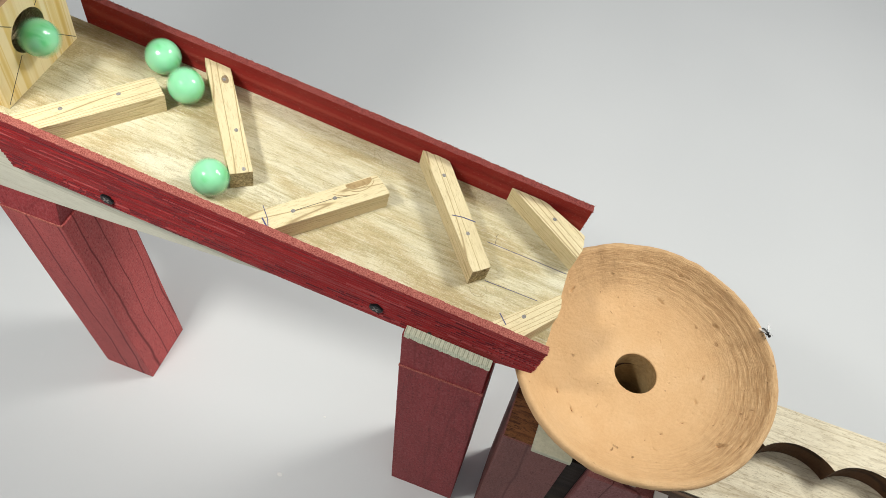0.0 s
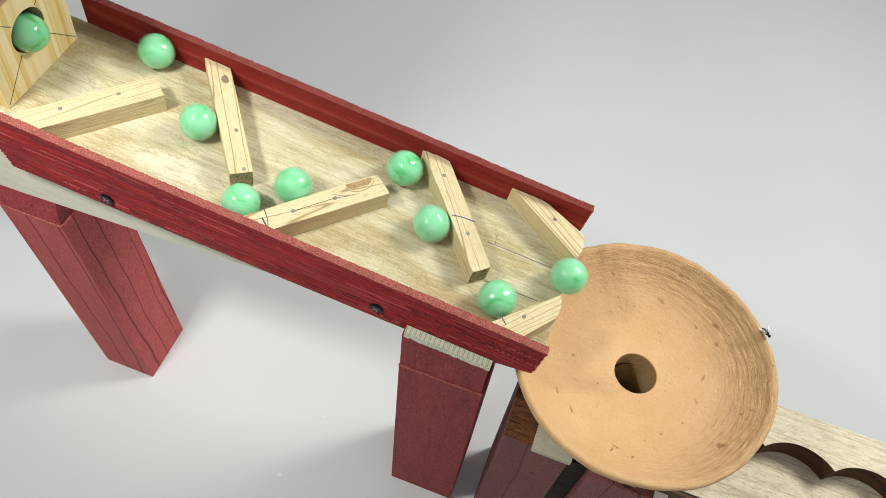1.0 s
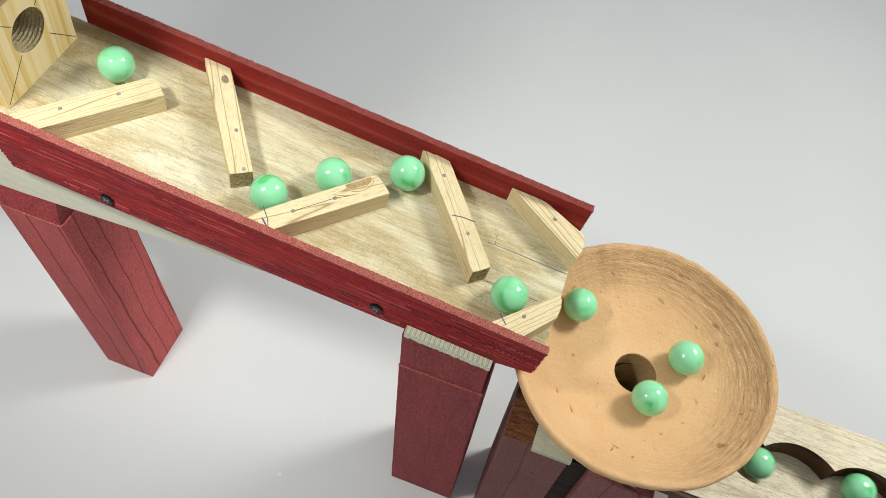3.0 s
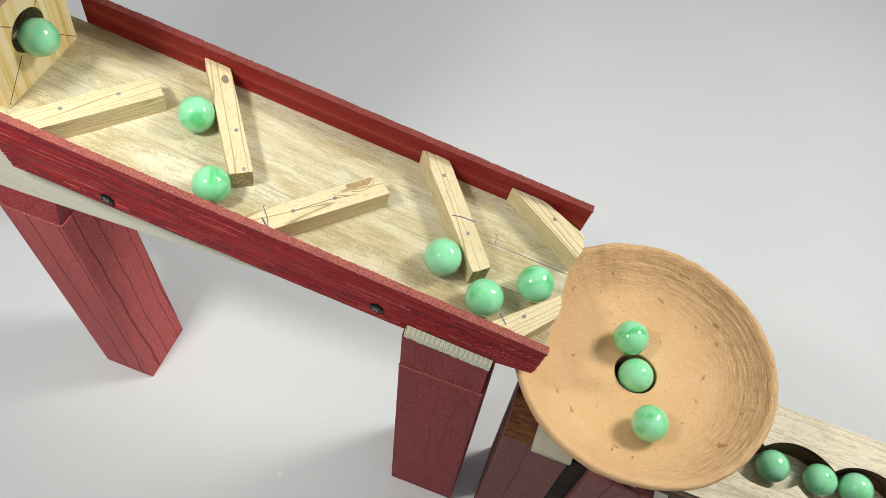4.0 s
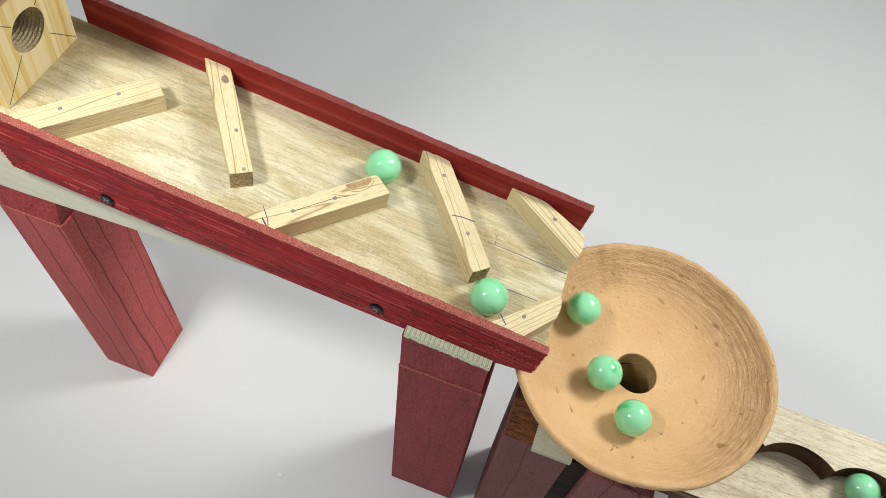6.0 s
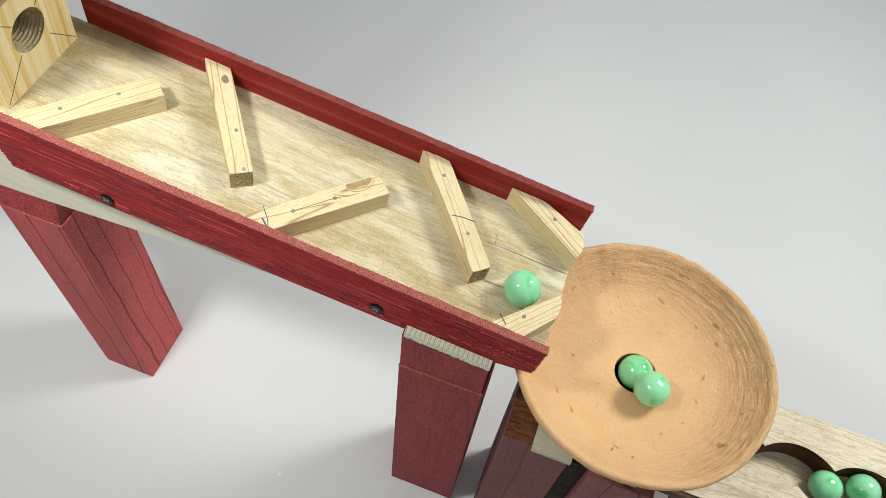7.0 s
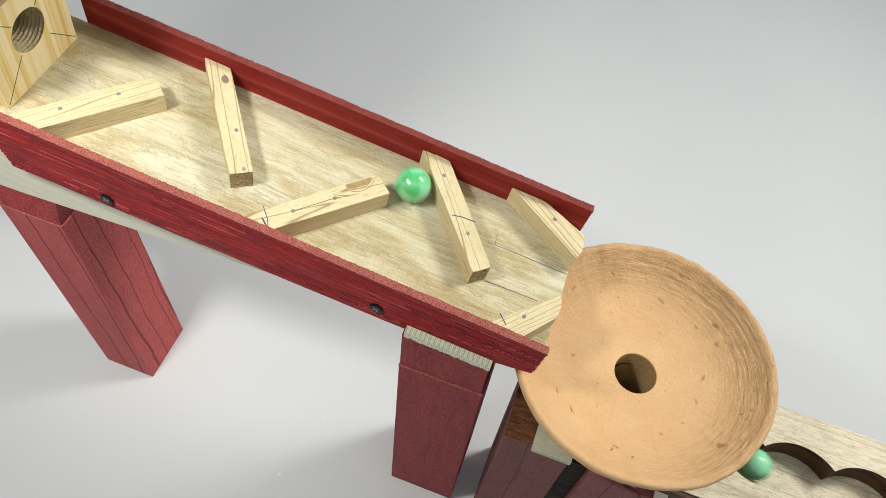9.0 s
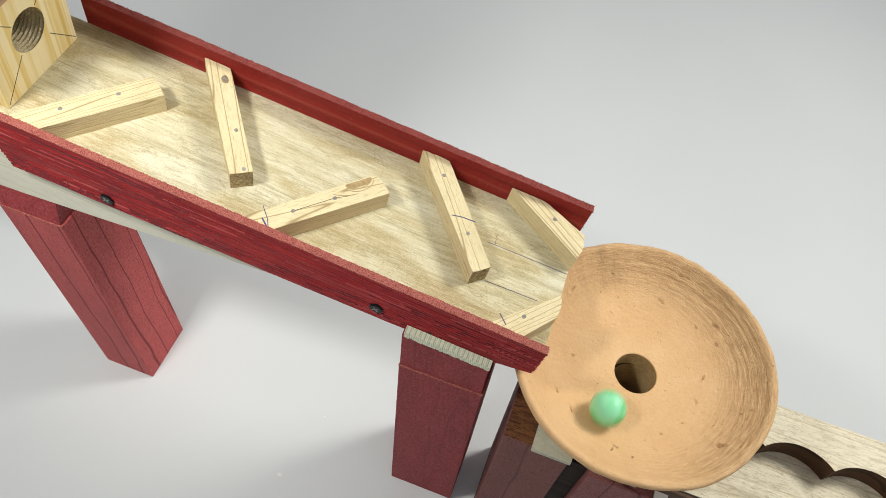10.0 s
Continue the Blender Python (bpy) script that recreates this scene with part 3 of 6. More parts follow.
BAFFLES = (
    [(-0.2006, 0.0495), (-0.1914, 0.0426), (-0.2262, 0.0002), (-0.2405, 0.0002)],
    [(-0.1879, 0.0704), (-0.1749, 0.0704), (-0.1399, 0.0243), (-0.1477, 0.0187)],
    [(-0.0932, 0.0478), (-0.0844, 0.0414), (-0.1222, 0.0002), (-0.1357, 0.0002)],
    [(-0.0800, 0.0704), (-0.0669, 0.0704), (-0.0323, 0.0270), (-0.0385, 0.0212)],
    [(-0.0362, 0.0704), (-0.0200, 0.0704), (0.0016, 0.0612), (0.0025, 0.0540), (0.0012, 0.0482)],
    [(-0.0006, 0.0281), (0.0010, 0.0230), (0.0008, 0.0173), (-0.0118, 0.0002), (-0.0266, 0.0002)],
)
NAILS = (
    [(-0.2230, 0.0155), (-0.2077, 0.0336)], [(-0.1741, 0.0630), (-0.1561, 0.0402), (-0.1438, 0.0235)],
    [(-0.1165, 0.0143), (-0.1040, 0.0281)], [(-0.0664, 0.0616), (-0.0466, 0.0379)], [(-0.0135, 0.0631)], [(-0.0124, 0.0112)],
)
AXES = ((2, 1), (1, 2), (2, 1), (1, 2), (0, 4), (0, 4))
baffles = []
for plan, nails, (a, b) in zip(BAFFLES, NAILS, AXES):
    way = Vector(plan[b]) - Vector(plan[a])
    angle = math.atan2(way.y, way.x)
    mid = sum((Vector(q) for q in plan), Vector((0, 0))) / len(plan)
    here = pose(mid.x, mid.y, 0.0001, 0, 0, math.degrees(angle))
    back = here.inverted()
    local = [(back @ Vector((x, y, 0))).to_2d() for x, y in plan]
    ends = []
    for i in range(len(local)):
        e = local[(i + 1) % len(local)] - local[i]
        ends.append((i, 1 if abs(e.x) > abs(e.y) else 2))
    fine, fine_ends = [], []
    for i, kind in ends:
        p0, p1 = local[i], local[(i + 1) % len(local)]
        steps = max(1, round((p1 - p0).length / 0.0022))
        side = Vector((-(p1 - p0).y, (p1 - p0).x)).normalized()
        rough = 0.00004 if kind == 1 else 0.00020
        for k in range(steps):
            q = p0.lerp(p1, k / steps) + (side * rnd.uniform(-rough, rough) if k else Vector((0, 0)))
            fine_ends.append((len(fine), kind))
            fine.append(q)
    local, ends = fine, fine_ends
    bf = part("baffle", prism(local, 0, HB, 0, ends, 0.0003), [M_PINE, M_PINE_SIDE, M_PINE_END], marble_ramp, "pale sawn pine baffle bar", here)
    baffles.append(bf)
    for q in nails:
        p = back @ Vector((*q, 0))
        part("nail", nail_head(rnd), M_STEEL, bf, "grey nail head", pose(p.x, p.y, HB + 0.00012))


def on_baffle(i, pts, width, mat, name, label):
    back = baffles[i].matrix_basis.inverted()
    part(name, stroke([tuple((back @ Vector((*q, 0))).to_2d()) for q in pts], width, HB + 0.00004), mat, baffles[i], label)


on_baffle(3, [(-0.0560, 0.0436), (-0.0515, 0.0447), (-0.0454, 0.0450)], 0.0004, M_INK, "ink_line", "thin blue ink line")
on_baffle(2, [(-0.1285, 0.0110), (-0.1240, 0.0062), (-0.1222, 0.0030)], 0.0003, M_INK, "ink_line", "thin blue ink line")
on_baffle(2, [(-0.1262, 0.0056), (-0.1225, 0.0026)], 0.0006, M_INK, "ink_line", "thin blue ink line")
on_baffle(5, [(-0.0221, 0.0083), (-0.0182, 0.0045)], 0.0004, M_INK, "ink_line", "thin blue ink line")
on_baffle(2, [(-0.1165, 0.0143), (-0.1040, 0.0281), (-0.0990, 0.0320)], 0.00018, M_PENCIL, "crack", "fine dark crack between the nails")
KNOT_AT = Vector((-0.0990, 0.0407))
KNOT_WAY = math.radians(48)
part("knot", prism([(0.0060 * math.cos(a), -0.0034 * math.sin(a) * (1 + 0.12 * math.sin(3 * a))) for a in np.linspace(0, math.pi, 18)], 0, 0.00012, 0, (), 0), M_KNOT_BROWN, baffles[2], "brown half knot in the pine",
     baffles[2].matrix_basis.inverted() @ pose(*KNOT_AT, HB + 0.00004, 0, 0, 48))
for rx, ry, a0, a1 in ((0.0062, 0.0037, 0.2, 2.95), (0.0072, 0.0052, 0.35, 2.3), (0.0140, 0.0062, 1.75, 2.75)):
    arc = [(rx * math.cos(a), -ry * math.sin(a)) for a in np.linspace(a0, a1, 16)]
    on_baffle(2, [(KNOT_AT.x + u * math.cos(KNOT_WAY) - v * math.sin(KNOT_WAY), KNOT_AT.y + u * math.sin(KNOT_WAY) + v * math.cos(KNOT_WAY)) for u, v in arc], 0.00022, M_LOOP, "growth_loop", "thin brown growth line round the knot")
part("knot", prism([(0.0024 * math.cos(a) * (1 + 0.08 * math.sin(3 * a)), 0.0017 * math.sin(a) * (1 + 0.1 * math.cos(2 * a))) for a in np.linspace(0, 6.1, 26)], 0, 0.00012, 0, (), 0), M_KNOT_DARK, baffles[1], "grey brown knot in the pine",
     baffles[1].matrix_basis.inverted() @ pose(-0.1738, 0.0632, HB + 0.00002, 0, 0, -50))
for a, b in (((-0.0373, 0.0451), (0.0006, 0.0457)), ((-0.0320, 0.0261), (-0.0077, 0.0270))):
    part("ink_line", stroke([a, ((a[0] + b[0]) / 2, (a[1] + b[1]) / 2 + 0.0001), b], 0.00022, 0.00003), M_INK, d, "thin dark ink line on the deck")
part("pencil_mark", stroke([(-0.1060 + 0.0130 * math.cos(t), 0.0560 + 0.0120 * math.sin(t)) for t in np.linspace(-0.9, 1.0, 14)], 0.00014, 0.00003), M_FAINT, d, "faint curved pencil mark")

part("pencil_mark", stroke([(-0.0333 + 0.0037 * math.cos(t), 0.0208 + 0.0035 * math.sin(t)) for t in np.linspace(-3.3, 0.9, 20)], 0.00014, 0.00003), M_FAINT, d, "faint round pencil mark")
part("pencil_mark", stroke([(-0.0334, 0.0455), (-0.0339, 0.0470), (-0.0336, 0.0485), (-0.0344, 0.0498), (-0.0337, 0.0512)], 0.00016, 0.00003), M_PENCIL, d, "short crooked pencil tick")

# the feed block with its bore
UB, VC, WC, BORE, SIDE, TALL = -0.2469, 0.0352, 0.0258, 0.0099, 0.0480, 0.0506


def feed_block():
    bm = bmesh.new()
    seg = 48
    v0, z0 = 0.0117, 0.0001
    def square(a):
        c, s = math.cos(a), math.sin(a)
        k = min((v0 + SIDE - VC if c > 0 else VC - v0) / max(abs(c), 1e-6), (z0 + TALL - WC if s > 0 else WC - z0) / max(abs(s), 1e-6))
        return VC + k * c, WC + k * s
    corners = [math.atan2(z - WC, y - VC) % 6.283185 for y in (v0, v0 + SIDE) for z in (z0, z0 + TALL)]
    angles = sorted(set([round(6.283185 * i / seg, 5) for i in range(seg)] + [round(c, 5) for c in corners]))
    rings = []
    for x, kind in ((UB, 0.0), *((UB - 0.0009 * i, BORE + (0.0 if i < 1 else (0.00055 if i % 2 else -0.00018))) for i in range(46)), (UB - 0.27, BORE), (UB - 0.27, 0.0)):
        rings.append([bm.verts.new((x, *(square(a) if not kind else (VC + kind * math.cos(a), WC + kind * math.sin(a))))) for a in angles])
    for k in range(len(rings)):
        a, b = rings[k], rings[(k + 1) % len(rings)]
        for i in range(len(angles)):
            j = (i + 1) % len(angles)
            bm.faces.new((a[i], a[j], b[j], b[i])).material_index = 1 if 1 <= k < len(rings) - 2 else 0
    return bm


block = part("feed_block", feed_block(), [M_BLOCK, M_BORE], marble_ramp, "bored laminated pine feed block with pencilled diagonals")
for a0, a1 in (((VC + 0.0104, WC - 0.0104), (0.0592, 0.0018)), ((VC - 0.0074, WC - 0.0078), (0.0128, 0.0018)), ((VC + 0.0072, WC + 0.0078), (0.0585, 0.0470)), ((VC - 0.0074, WC + 0.0078), (0.0125, 0.0470))):
    part("pencil_line", stroke([a0, a1], 0.0003, 0), M_PENCIL, block, "pencilled diagonal", Matrix(((0, 0, 1, UB), (1, 0, 0, 0), (0, 1, 0, 0), (0, 0, 0, 1))))

part("top_board", box(-0.3200, -0.2418, 0.0020, 0.0310, 0.0509, 0.0660, 0.0006), M_PINKISH, marble_ramp, "pinkish brown wooden board on the feed block")
# out of view, added only to shade the upper deck corner and back rail
part("top_board", box(-0.3200, -0.2265, 0.0215, 0.0980, 0.0662, 0.1500, 0.0006), M_RAW, marble_ramp, "unseen brown block above the feed block, added to cast shade")

# posts under the ramp, upright in the world
UP = RAMP.inverted()


def post(x0, x1, y0, y1, top, seam, mat, label, lean=0.0):
    p = part("leg", box(x0, x1, y0, y1, 0.0, seam - 0.0002, 0.0007), mat, marble_ramp, label, UP)
    o = 0.0005
    secs = [[(x0 + o, y0 + o, seam + 0.0001), (x1 - 2 * o, y0 + o, seam + 0.0001), (x1 - 2 * o, y1, seam + 0.0001), (x0 + o, y1, seam + 0.0001)],
            [(x0 + o, lean, top[0]), (x1 - 2 * o, lean, top[1]), (x1 - 2 * o, y1, top[1]), (x0 + o, y1, top[0])]]
    jag = []
    for i in range(49):
        x = x0 + (x1 - x0) * i / 48
        w = rnd.uniform(0.0001, 0.0006)
        jag.append([(x, y0 - 0.00025, seam - w), (x, y0 + 0.001, seam - w), (x, y0 + 0.001, seam + w * 0.6), (x, y0 - 0.00005, seam + w * 0.6)])
    part("frayed_seam", loft(jag, [0, 0, 0, 0]), M_RED_EDGE, p, "frayed pinkish seam between block and post")
    # the darker paint stands for the shade cast by the wedge above
    part("top_block", loft(secs, [0, 0, 0, 0]), M_LEG_SHADED, p, "short red block glued on the post, darkened for shade")
    return p


post(-0.2684, -0.2334, -0.0036, 0.0357, (0.1940, 0.1950), 0.1805, M_LEG, "red painted square wooden post", 0.0009)
post(-0.0573, -0.0166, -0.0068, 0.0330, (0.2055, 0.2055), 0.1750, M_LEG_SHADED, "square wooden post, its red paint darkened for shade", -0.0063)
g = random.Random(8)
pad_rows = []
for i in range(41):
    x = -0.0555 + 0.0385 * i / 40
    top = 0.2105 - 0.0042 * i / 40
    low = 0.2078 - 0.0034 * i / 40 + g.uniform(-0.0006, 0.0005)
    f = -0.0080 + g.uniform(-0.00008, 0.00008)
    pad_rows.append([(x, f, low), (x, -0.0064, low), (x, -0.0038, top), (x, f + 0.0006, top)])
part("gauze_pad", loft(pad_rows, [0, 0, 0, 0]), M_CLOTH, marble_ramp, "frayed pale green gauze pad between post and rail", UP)

# ---- the clay bowl ----
BOWL_AT = Vector((0.04528, 0.03026, 0.19421))
TILT = Vector((0.03136, -0.00082, 1.0)).normalized()
HR, RI, DEPTH = 0.0098, 0.0556, 0.0156


# knocks and chips: x, y, half length, half width, turn, depth
DENTS = ((0.0414, -0.0249, 0.0021, 0.0012, 15, 0.0009), (0.031, 0.0077, 0.0016, 0.0006, 80, 0.0007), (0.0302, 0.0055, 0.0012, 0.0004, 110, 0.0005), (-0.0228, -0.0317, 0.0018, 0.0005, -55, 0.0006),
         (-0.0313, -0.0259, 0.0016, 0.0005, -60, 0.0006), (0.0302, 0.0332, 0.0016, 0.0008, -20, 0.0007), (0.0227, 0.0311, 0.0010, 0.0006, -60, 0.0006), (0.0039, 0.0382, 0.0022, 0.0006, -25, 0.0006),
         (-0.0387, 0.0248, 0.0018, 0.0007, 65, 0.0007), (0.0298, -0.0054, 0.0014, 0.0007, -70, 0.0005), (0.0085, 0.0507, 0.0013, 0.0006, -10, 0.0006), (0.0156, -0.0351, 0.0013, 0.0005, -30, 0.0006),
         (0.0174, -0.0263, 0.0009, 0.0005, 0, 0.0005), (0.048, 0.005, 0.0009, 0.0007, 0, 0.0006), (0.0259, -0.0176, 0.0016, 0.0004, 25, 0.0005), (-0.0226, 0.0408, 0.0009, 0.0006, 0, 0.0005))


HOLE_OFF = (0.0011, -0.0016)


def bowl_mesh():
    r9 = random.Random(31)
    small = []
    for _ in range(70):
        a, q = r9.uniform(0, 6.283), r9.uniform(0.016, 0.055)
        small.append((q * math.cos(a), q * math.sin(a), r9.uniform(0.0005, 0.0011), r9.uniform(0.0004, 0.0006), r9.uniform(0, 180), r9.uniform(0.0001, 0.0003)))
    dents = [(x, y, rx * 1.2, ry * 0.85, math.cos(radians(t)), math.sin(radians(t)), d * 1.7) for x, y, rx, ry, t, d in (*DENTS, *small)]
    prof = [(HR, -0.0262), (HR, -DEPTH - 0.0005), (HR + 0.0001, -DEPTH - 0.0002), (HR + 0.0004, -DEPTH)]
    for i in range(1, 107):
        s = i / 106
        prof.append((HR + 0.0009 + (RI - HR - 0.0009) * s, -DEPTH + DEPTH * s ** 3.2))
    inner = len(prof)
    prof += [(0.0566, 0.0006), (0.0578, 0.0007), (0.0587, 0.0002), (0.0591, -0.0010), (0.0588, -0.0030), (0.0570, -0.0065), (0.0530, -0.0115),
             (0.0470, -0.0170), (0.0390, -0.0222), (0.0300, -0.0255), (0.0220, -0.0268), (0.0150, -0.0268)]
    bm = bmesh.new()
    seg = 420
    rings = []
    for k, (r, z) in enumerate(prof):
        ring = []
        near = [d for d in dents if abs(math.hypot(d[0], d[1]) - r) < 2.2 * d[2]] if 4 <= k < inner else ()
        wall = min(1.0, max(0.0, (r - 0.039) / 0.012))
        for i in range(seg):
            a = 6.283185 * i / seg
            c, s = math.cos(a), math.sin(a)
            out = max(0.0, (r - 0.03) / 0.03)
            wob = out * (0.0016 * max(0.0, math.cos(a - 0.25)) ** 2 + 0.0006 * noise.noise((c * 1.6, s * 1.6, 0.3)) + 0.0003 * noise.noise((c * 5, s * 5, 2.0)))
            lift = out * (0.0009 * noise.noise((c * 2.2, s * 2.2, 7.0)) + 0.0006 * noise.noise((c * 9, s * 9, 9.0)) + 0.0003 * noise.noise((c * 24, s * 24, 9.0))) + 0.00010 * noise.noise((c * r * 260, s * r * 260, 1.0 + z * 200))
            if 4 <= k < inner:
                lift += wall * (0.35 + 0.65 * max(0.0, math.cos(a - 0.65))) * (0.00052 * noise.noise((r * 950, c * 1.7, s * 1.7)) + 0.00022 * noise.noise((r * 1900, c * 2.6, s * 2.6)))
                lift += 0.00006 * noise.noise((c * r * 620, s * r * 620, 5.0))
                for x, y, rx, ry, tc, ts, deep in near:
                    dx, dy = r * c - x, r * s - y
                    if abs(dx) < 0.005 and abs(dy) < 0.005:
                        e = math.hypot((dx * tc + dy * ts) / rx, (dy * tc - dx * ts) / ry) * (1 + 0.5 * noise.noise((dx * 1500, dy * 1500, x * 900)))
                        if e < 1.5:
                            lift -= deep * (1 - e * e if e < 0.8 else -0.25 * math.sin((e - 0.8) * 4.49) + 0.36 * max(0.0, 1 - (e - 0.8) * 5))
            off = max(0.0, 1 - (r - HR) / 0.022) if z > -0.0264 else 0.3
            ring.append(bm.verts.new(((r + wob) * c + HOLE_OFF[0] * off, (r + wob) * s + HOLE_OFF[1] * off, z + lift)))
        rings.append(ring)
    rings.append(rings[0])
    for k, (a, b) in enumerate(zip(rings, rings[1:])):
        for i in range(seg):
            j = (i + 1) % seg
            bm.faces.new((a[i], a[j], b[j], b[i])).material_index = 1 if k == 0 else 0
    for e in bm.edges:
        if all(math.hypot(v.co.x - HOLE_OFF[0], v.co.y - HOLE_OFF[1]) < HR + 0.0006 for v in e.verts):
            e.smooth = False
    return bm


turn = Vector((0, 0, 1)).rotation_difference(TILT).to_matrix().to_4x4()
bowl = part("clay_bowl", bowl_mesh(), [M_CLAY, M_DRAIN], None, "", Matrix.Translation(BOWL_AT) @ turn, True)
tagged(bowl, "shallow buff clay bowl with a drain hole in its middle", "bowl")
for x, y, rx, ry, rot in ((0.0411, -0.0254, 0.0010, 0.0004, 12), (0.0158, -0.0049, 0.0005, 0.0004, 0), (-0.0143, -0.0135, 0.0004, 0.0003, 0), (0.0259, -0.0176, 0.0008, 0.0002, 25), (0.031, 0.0077, 0.0008, 0.0003, 80),
                        (-0.0222, -0.0322, 0.0010, 0.0003, -50), (-0.0310, -0.0262, 0.0007, 0.0003, -60), (0.048, 0.005, 0.0004, 0.0003, 0), (0.0174, -0.0263, 0.0006, 0.0002, 5), (0.0085, 0.0507, 0.0006, 0.0003, -10)):
    rx, ry = rx * 0.6, ry * 0.6
    r = math.hypot(x, y)
    s = (r - HR - 0.0009) / (RI - HR - 0.0009)
    slope = 3.2 * DEPTH * s ** 2.2 / (RI - HR)
    a = math.atan2(y, x)
    n = Vector((-slope * math.cos(a), -slope * math.sin(a), 1)).normalized()
    deep = max([dd for dx, dy, _, _, _, dd in DENTS if math.hypot(dx - x, dy - y) < 0.001], default=0.0) * 1.1
    m = Matrix.Translation((x, y, -DEPTH + DEPTH * s ** 3.2 + 0.00005 - deep)) @ Vector((0, 0, 1)).rotation_difference(n).to_matrix().to_4x4() @ pose(0, 0, 0, 0, 0, rot)
    part("chip", prism([(rx * math.cos(t) * (1 + 0.25 * math.sin(2.3 * t)), ry * math.sin(t)) for t in np.linspace(0, 5.9, 12)], -0.0004, 0.0001, 0, (), 0), M_CHIP, bowl, "small dark chip in the clay", m)


# ---- the fly on the rim of the bowl ----
def ball(rx, ry, rz, x, y, z, sub=2):
    bm = bmesh.new()
    bmesh.ops.create_icosphere(bm, subdivisions=sub, radius=1.0)
    for v in bm.verts:
        v.co = Vector((v.co.x * rx + x, v.co.y * ry + y, v.co.z * rz + z))
    return bm


def wing(side):
    """A thin clear wing, swept back from the shoulder."""
    bm = bmesh.new()
    plan = ((0.0006, 0.0), (-0.0008, 0.0006), (-0.0026, 0.0010), (-0.0038, 0.0006), (-0.0040, 0.0), (-0.0030, -0.0005), (-0.0012, -0.0004))
    lo, hi = ([bm.verts.new((x, y, z)) for x, y in plan] for z in (0.0, 0.00004))
    bm.faces.new(lo), bm.faces.new(hi)
    for i in range(len(plan)):
        j = (i + 1) % len(plan)
        bm.faces.new((lo[i], lo[j], hi[j], hi[i]))
    bmesh.ops.transform(bm, matrix=pose(0.0004, side * 0.0008, 0.0022, 0, 8, -side * 30), verts=bm.verts)
    return bm


def fly_leg(side, x, reach):
    bm = bmesh.new()
    pts = [Vector((x * 0.5, side * 0.0006, 0.0010)), Vector((x + reach * 0.4, side * 0.0016, 0.0017)), Vector((x + reach, side * 0.0024, 0.00005))]
    rows = [[bm.verts.new(p + Vector((0.00009 * math.cos(q), 0.00009 * math.sin(q), 0))) for q in (0, 2.1, 4.2)] for p in pts]
    for a, b in zip(rows, rows[1:]):
        for i in range(3):
            bm.faces.new((a[i], a[(i + 1) % 3], b[(i + 1) % 3], b[i]))
    bm.faces.new(rows[0]), bm.faces.new(rows[-1])
    return bm


fly = empty("fly", label="small black housefly with clear wings on the bowl rim", category="fly")
part("thorax", ball(0.0011, 0.0009, 0.0009, 0.0004, 0, 0.0015), M_BLACK, fly, "", None, True)
part("abdomen", ball(0.0015, 0.0010, 0.0009, -0.0015, 0, 0.0013), M_FLYGREY, fly, "grey black abdomen", None, True)
part("head", ball(0.0006, 0.0008, 0.0007, 0.0020, 0, 0.0014), M_BLACK, fly, "dark red eyed head", None, True)
for side in (-1, 1):
    part("wing", wing(side), M_WING, fly, "clear veined wing")
    for x, reach in ((0.0012, 0.0010), (0.0002, 0.0), (-0.0006, -0.0014)):
        part("leg", fly_leg(side, x, reach), M_BLACK, fly)

# ---- the stand under the bowl ----
def drain_block():
    """A block with an upright bore that leads down to the groove."""
    bm = bmesh.new()
    x0, x1, y0, y1, cx, cy, r = 0.0305, 0.0700, -0.0080, 0.0560, 0.0470, 0.0287, 0.0103
    def square(a):
        c, q = math.cos(a), math.sin(a)
        k = min((x1 - cx if c > 0 else cx - x0) / max(abs(c), 1e-6), (y1 - cy if q > 0 else cy - y0) / max(abs(q), 1e-6))
        return cx + k * c, cy + k * q
    corners = [math.atan2(y - cy, x - cx) % 6.283185 for x in (x0, x1) for y in (y0, y1)]
    angles = sorted([6.283185 * i / 40 for i in range(40)] + corners)
    rings = [[bm.verts.new((*(square(a) if sq else (cx + r * math.cos(a), cy + r * math.sin(a))), z)) for a in angles] for z, sq in ((0.1670, 1), (0.1670, 0), (0.1383, 0), (0.1383, 1))]
    for k in range(4):
        a, b = rings[k], rings[(k + 1) % 4]
        for i in range(len(angles)):
            j = (i + 1) % len(angles)
            bm.faces.new((a[i], a[j], b[j], b[i])).material_index = 1 if k == 1 else 0
    return bm



stand = empty("bowl_stand", label="dark red painted wooden stand with felt pads under the clay bowl", category="stand")
part("post", box(-0.0023, 0.0296, -0.0168, 0.0355, 0.0, 0.1640, 0.0006, 1), [M_STAND, M_RAW], stand, "dull brown red post with a raw brown top")
part("front_board", box(0.0386, 0.0715, -0.0203, -0.0085, 0.0, 0.1640, 0.0006), M_FRONT, stand, "worn red brown grained wooden board")
# added filler, coloured black in place of the gap's shade
part("spacer", box(0.0298, 0.0384, -0.0152, 0.0340, 0.0, 0.1600, 0.0), M_GAP_SHADE, stand, "black filler added for the shade in the gap between the posts")
part("card", box(0.0682, 0.0742, -0.0215, -0.0160, 0.1642, 0.1655, 0.0002), M_PAPER, stand, "scrap of white card")
part("felt_pad", box(0.0116, 0.0300, -0.0190, 0.0300, 0.1641, 0.1675, 0.0005), M_FELT, stand, "grey green felt pad")
# outside coloured dark to deepen the shade seen through the gap
part("drain_block", drain_block(), [M_BURNT_SHADE, M_DRAIN], stand, "block with a bored drain under the bowl, outside darkened for gap shade")
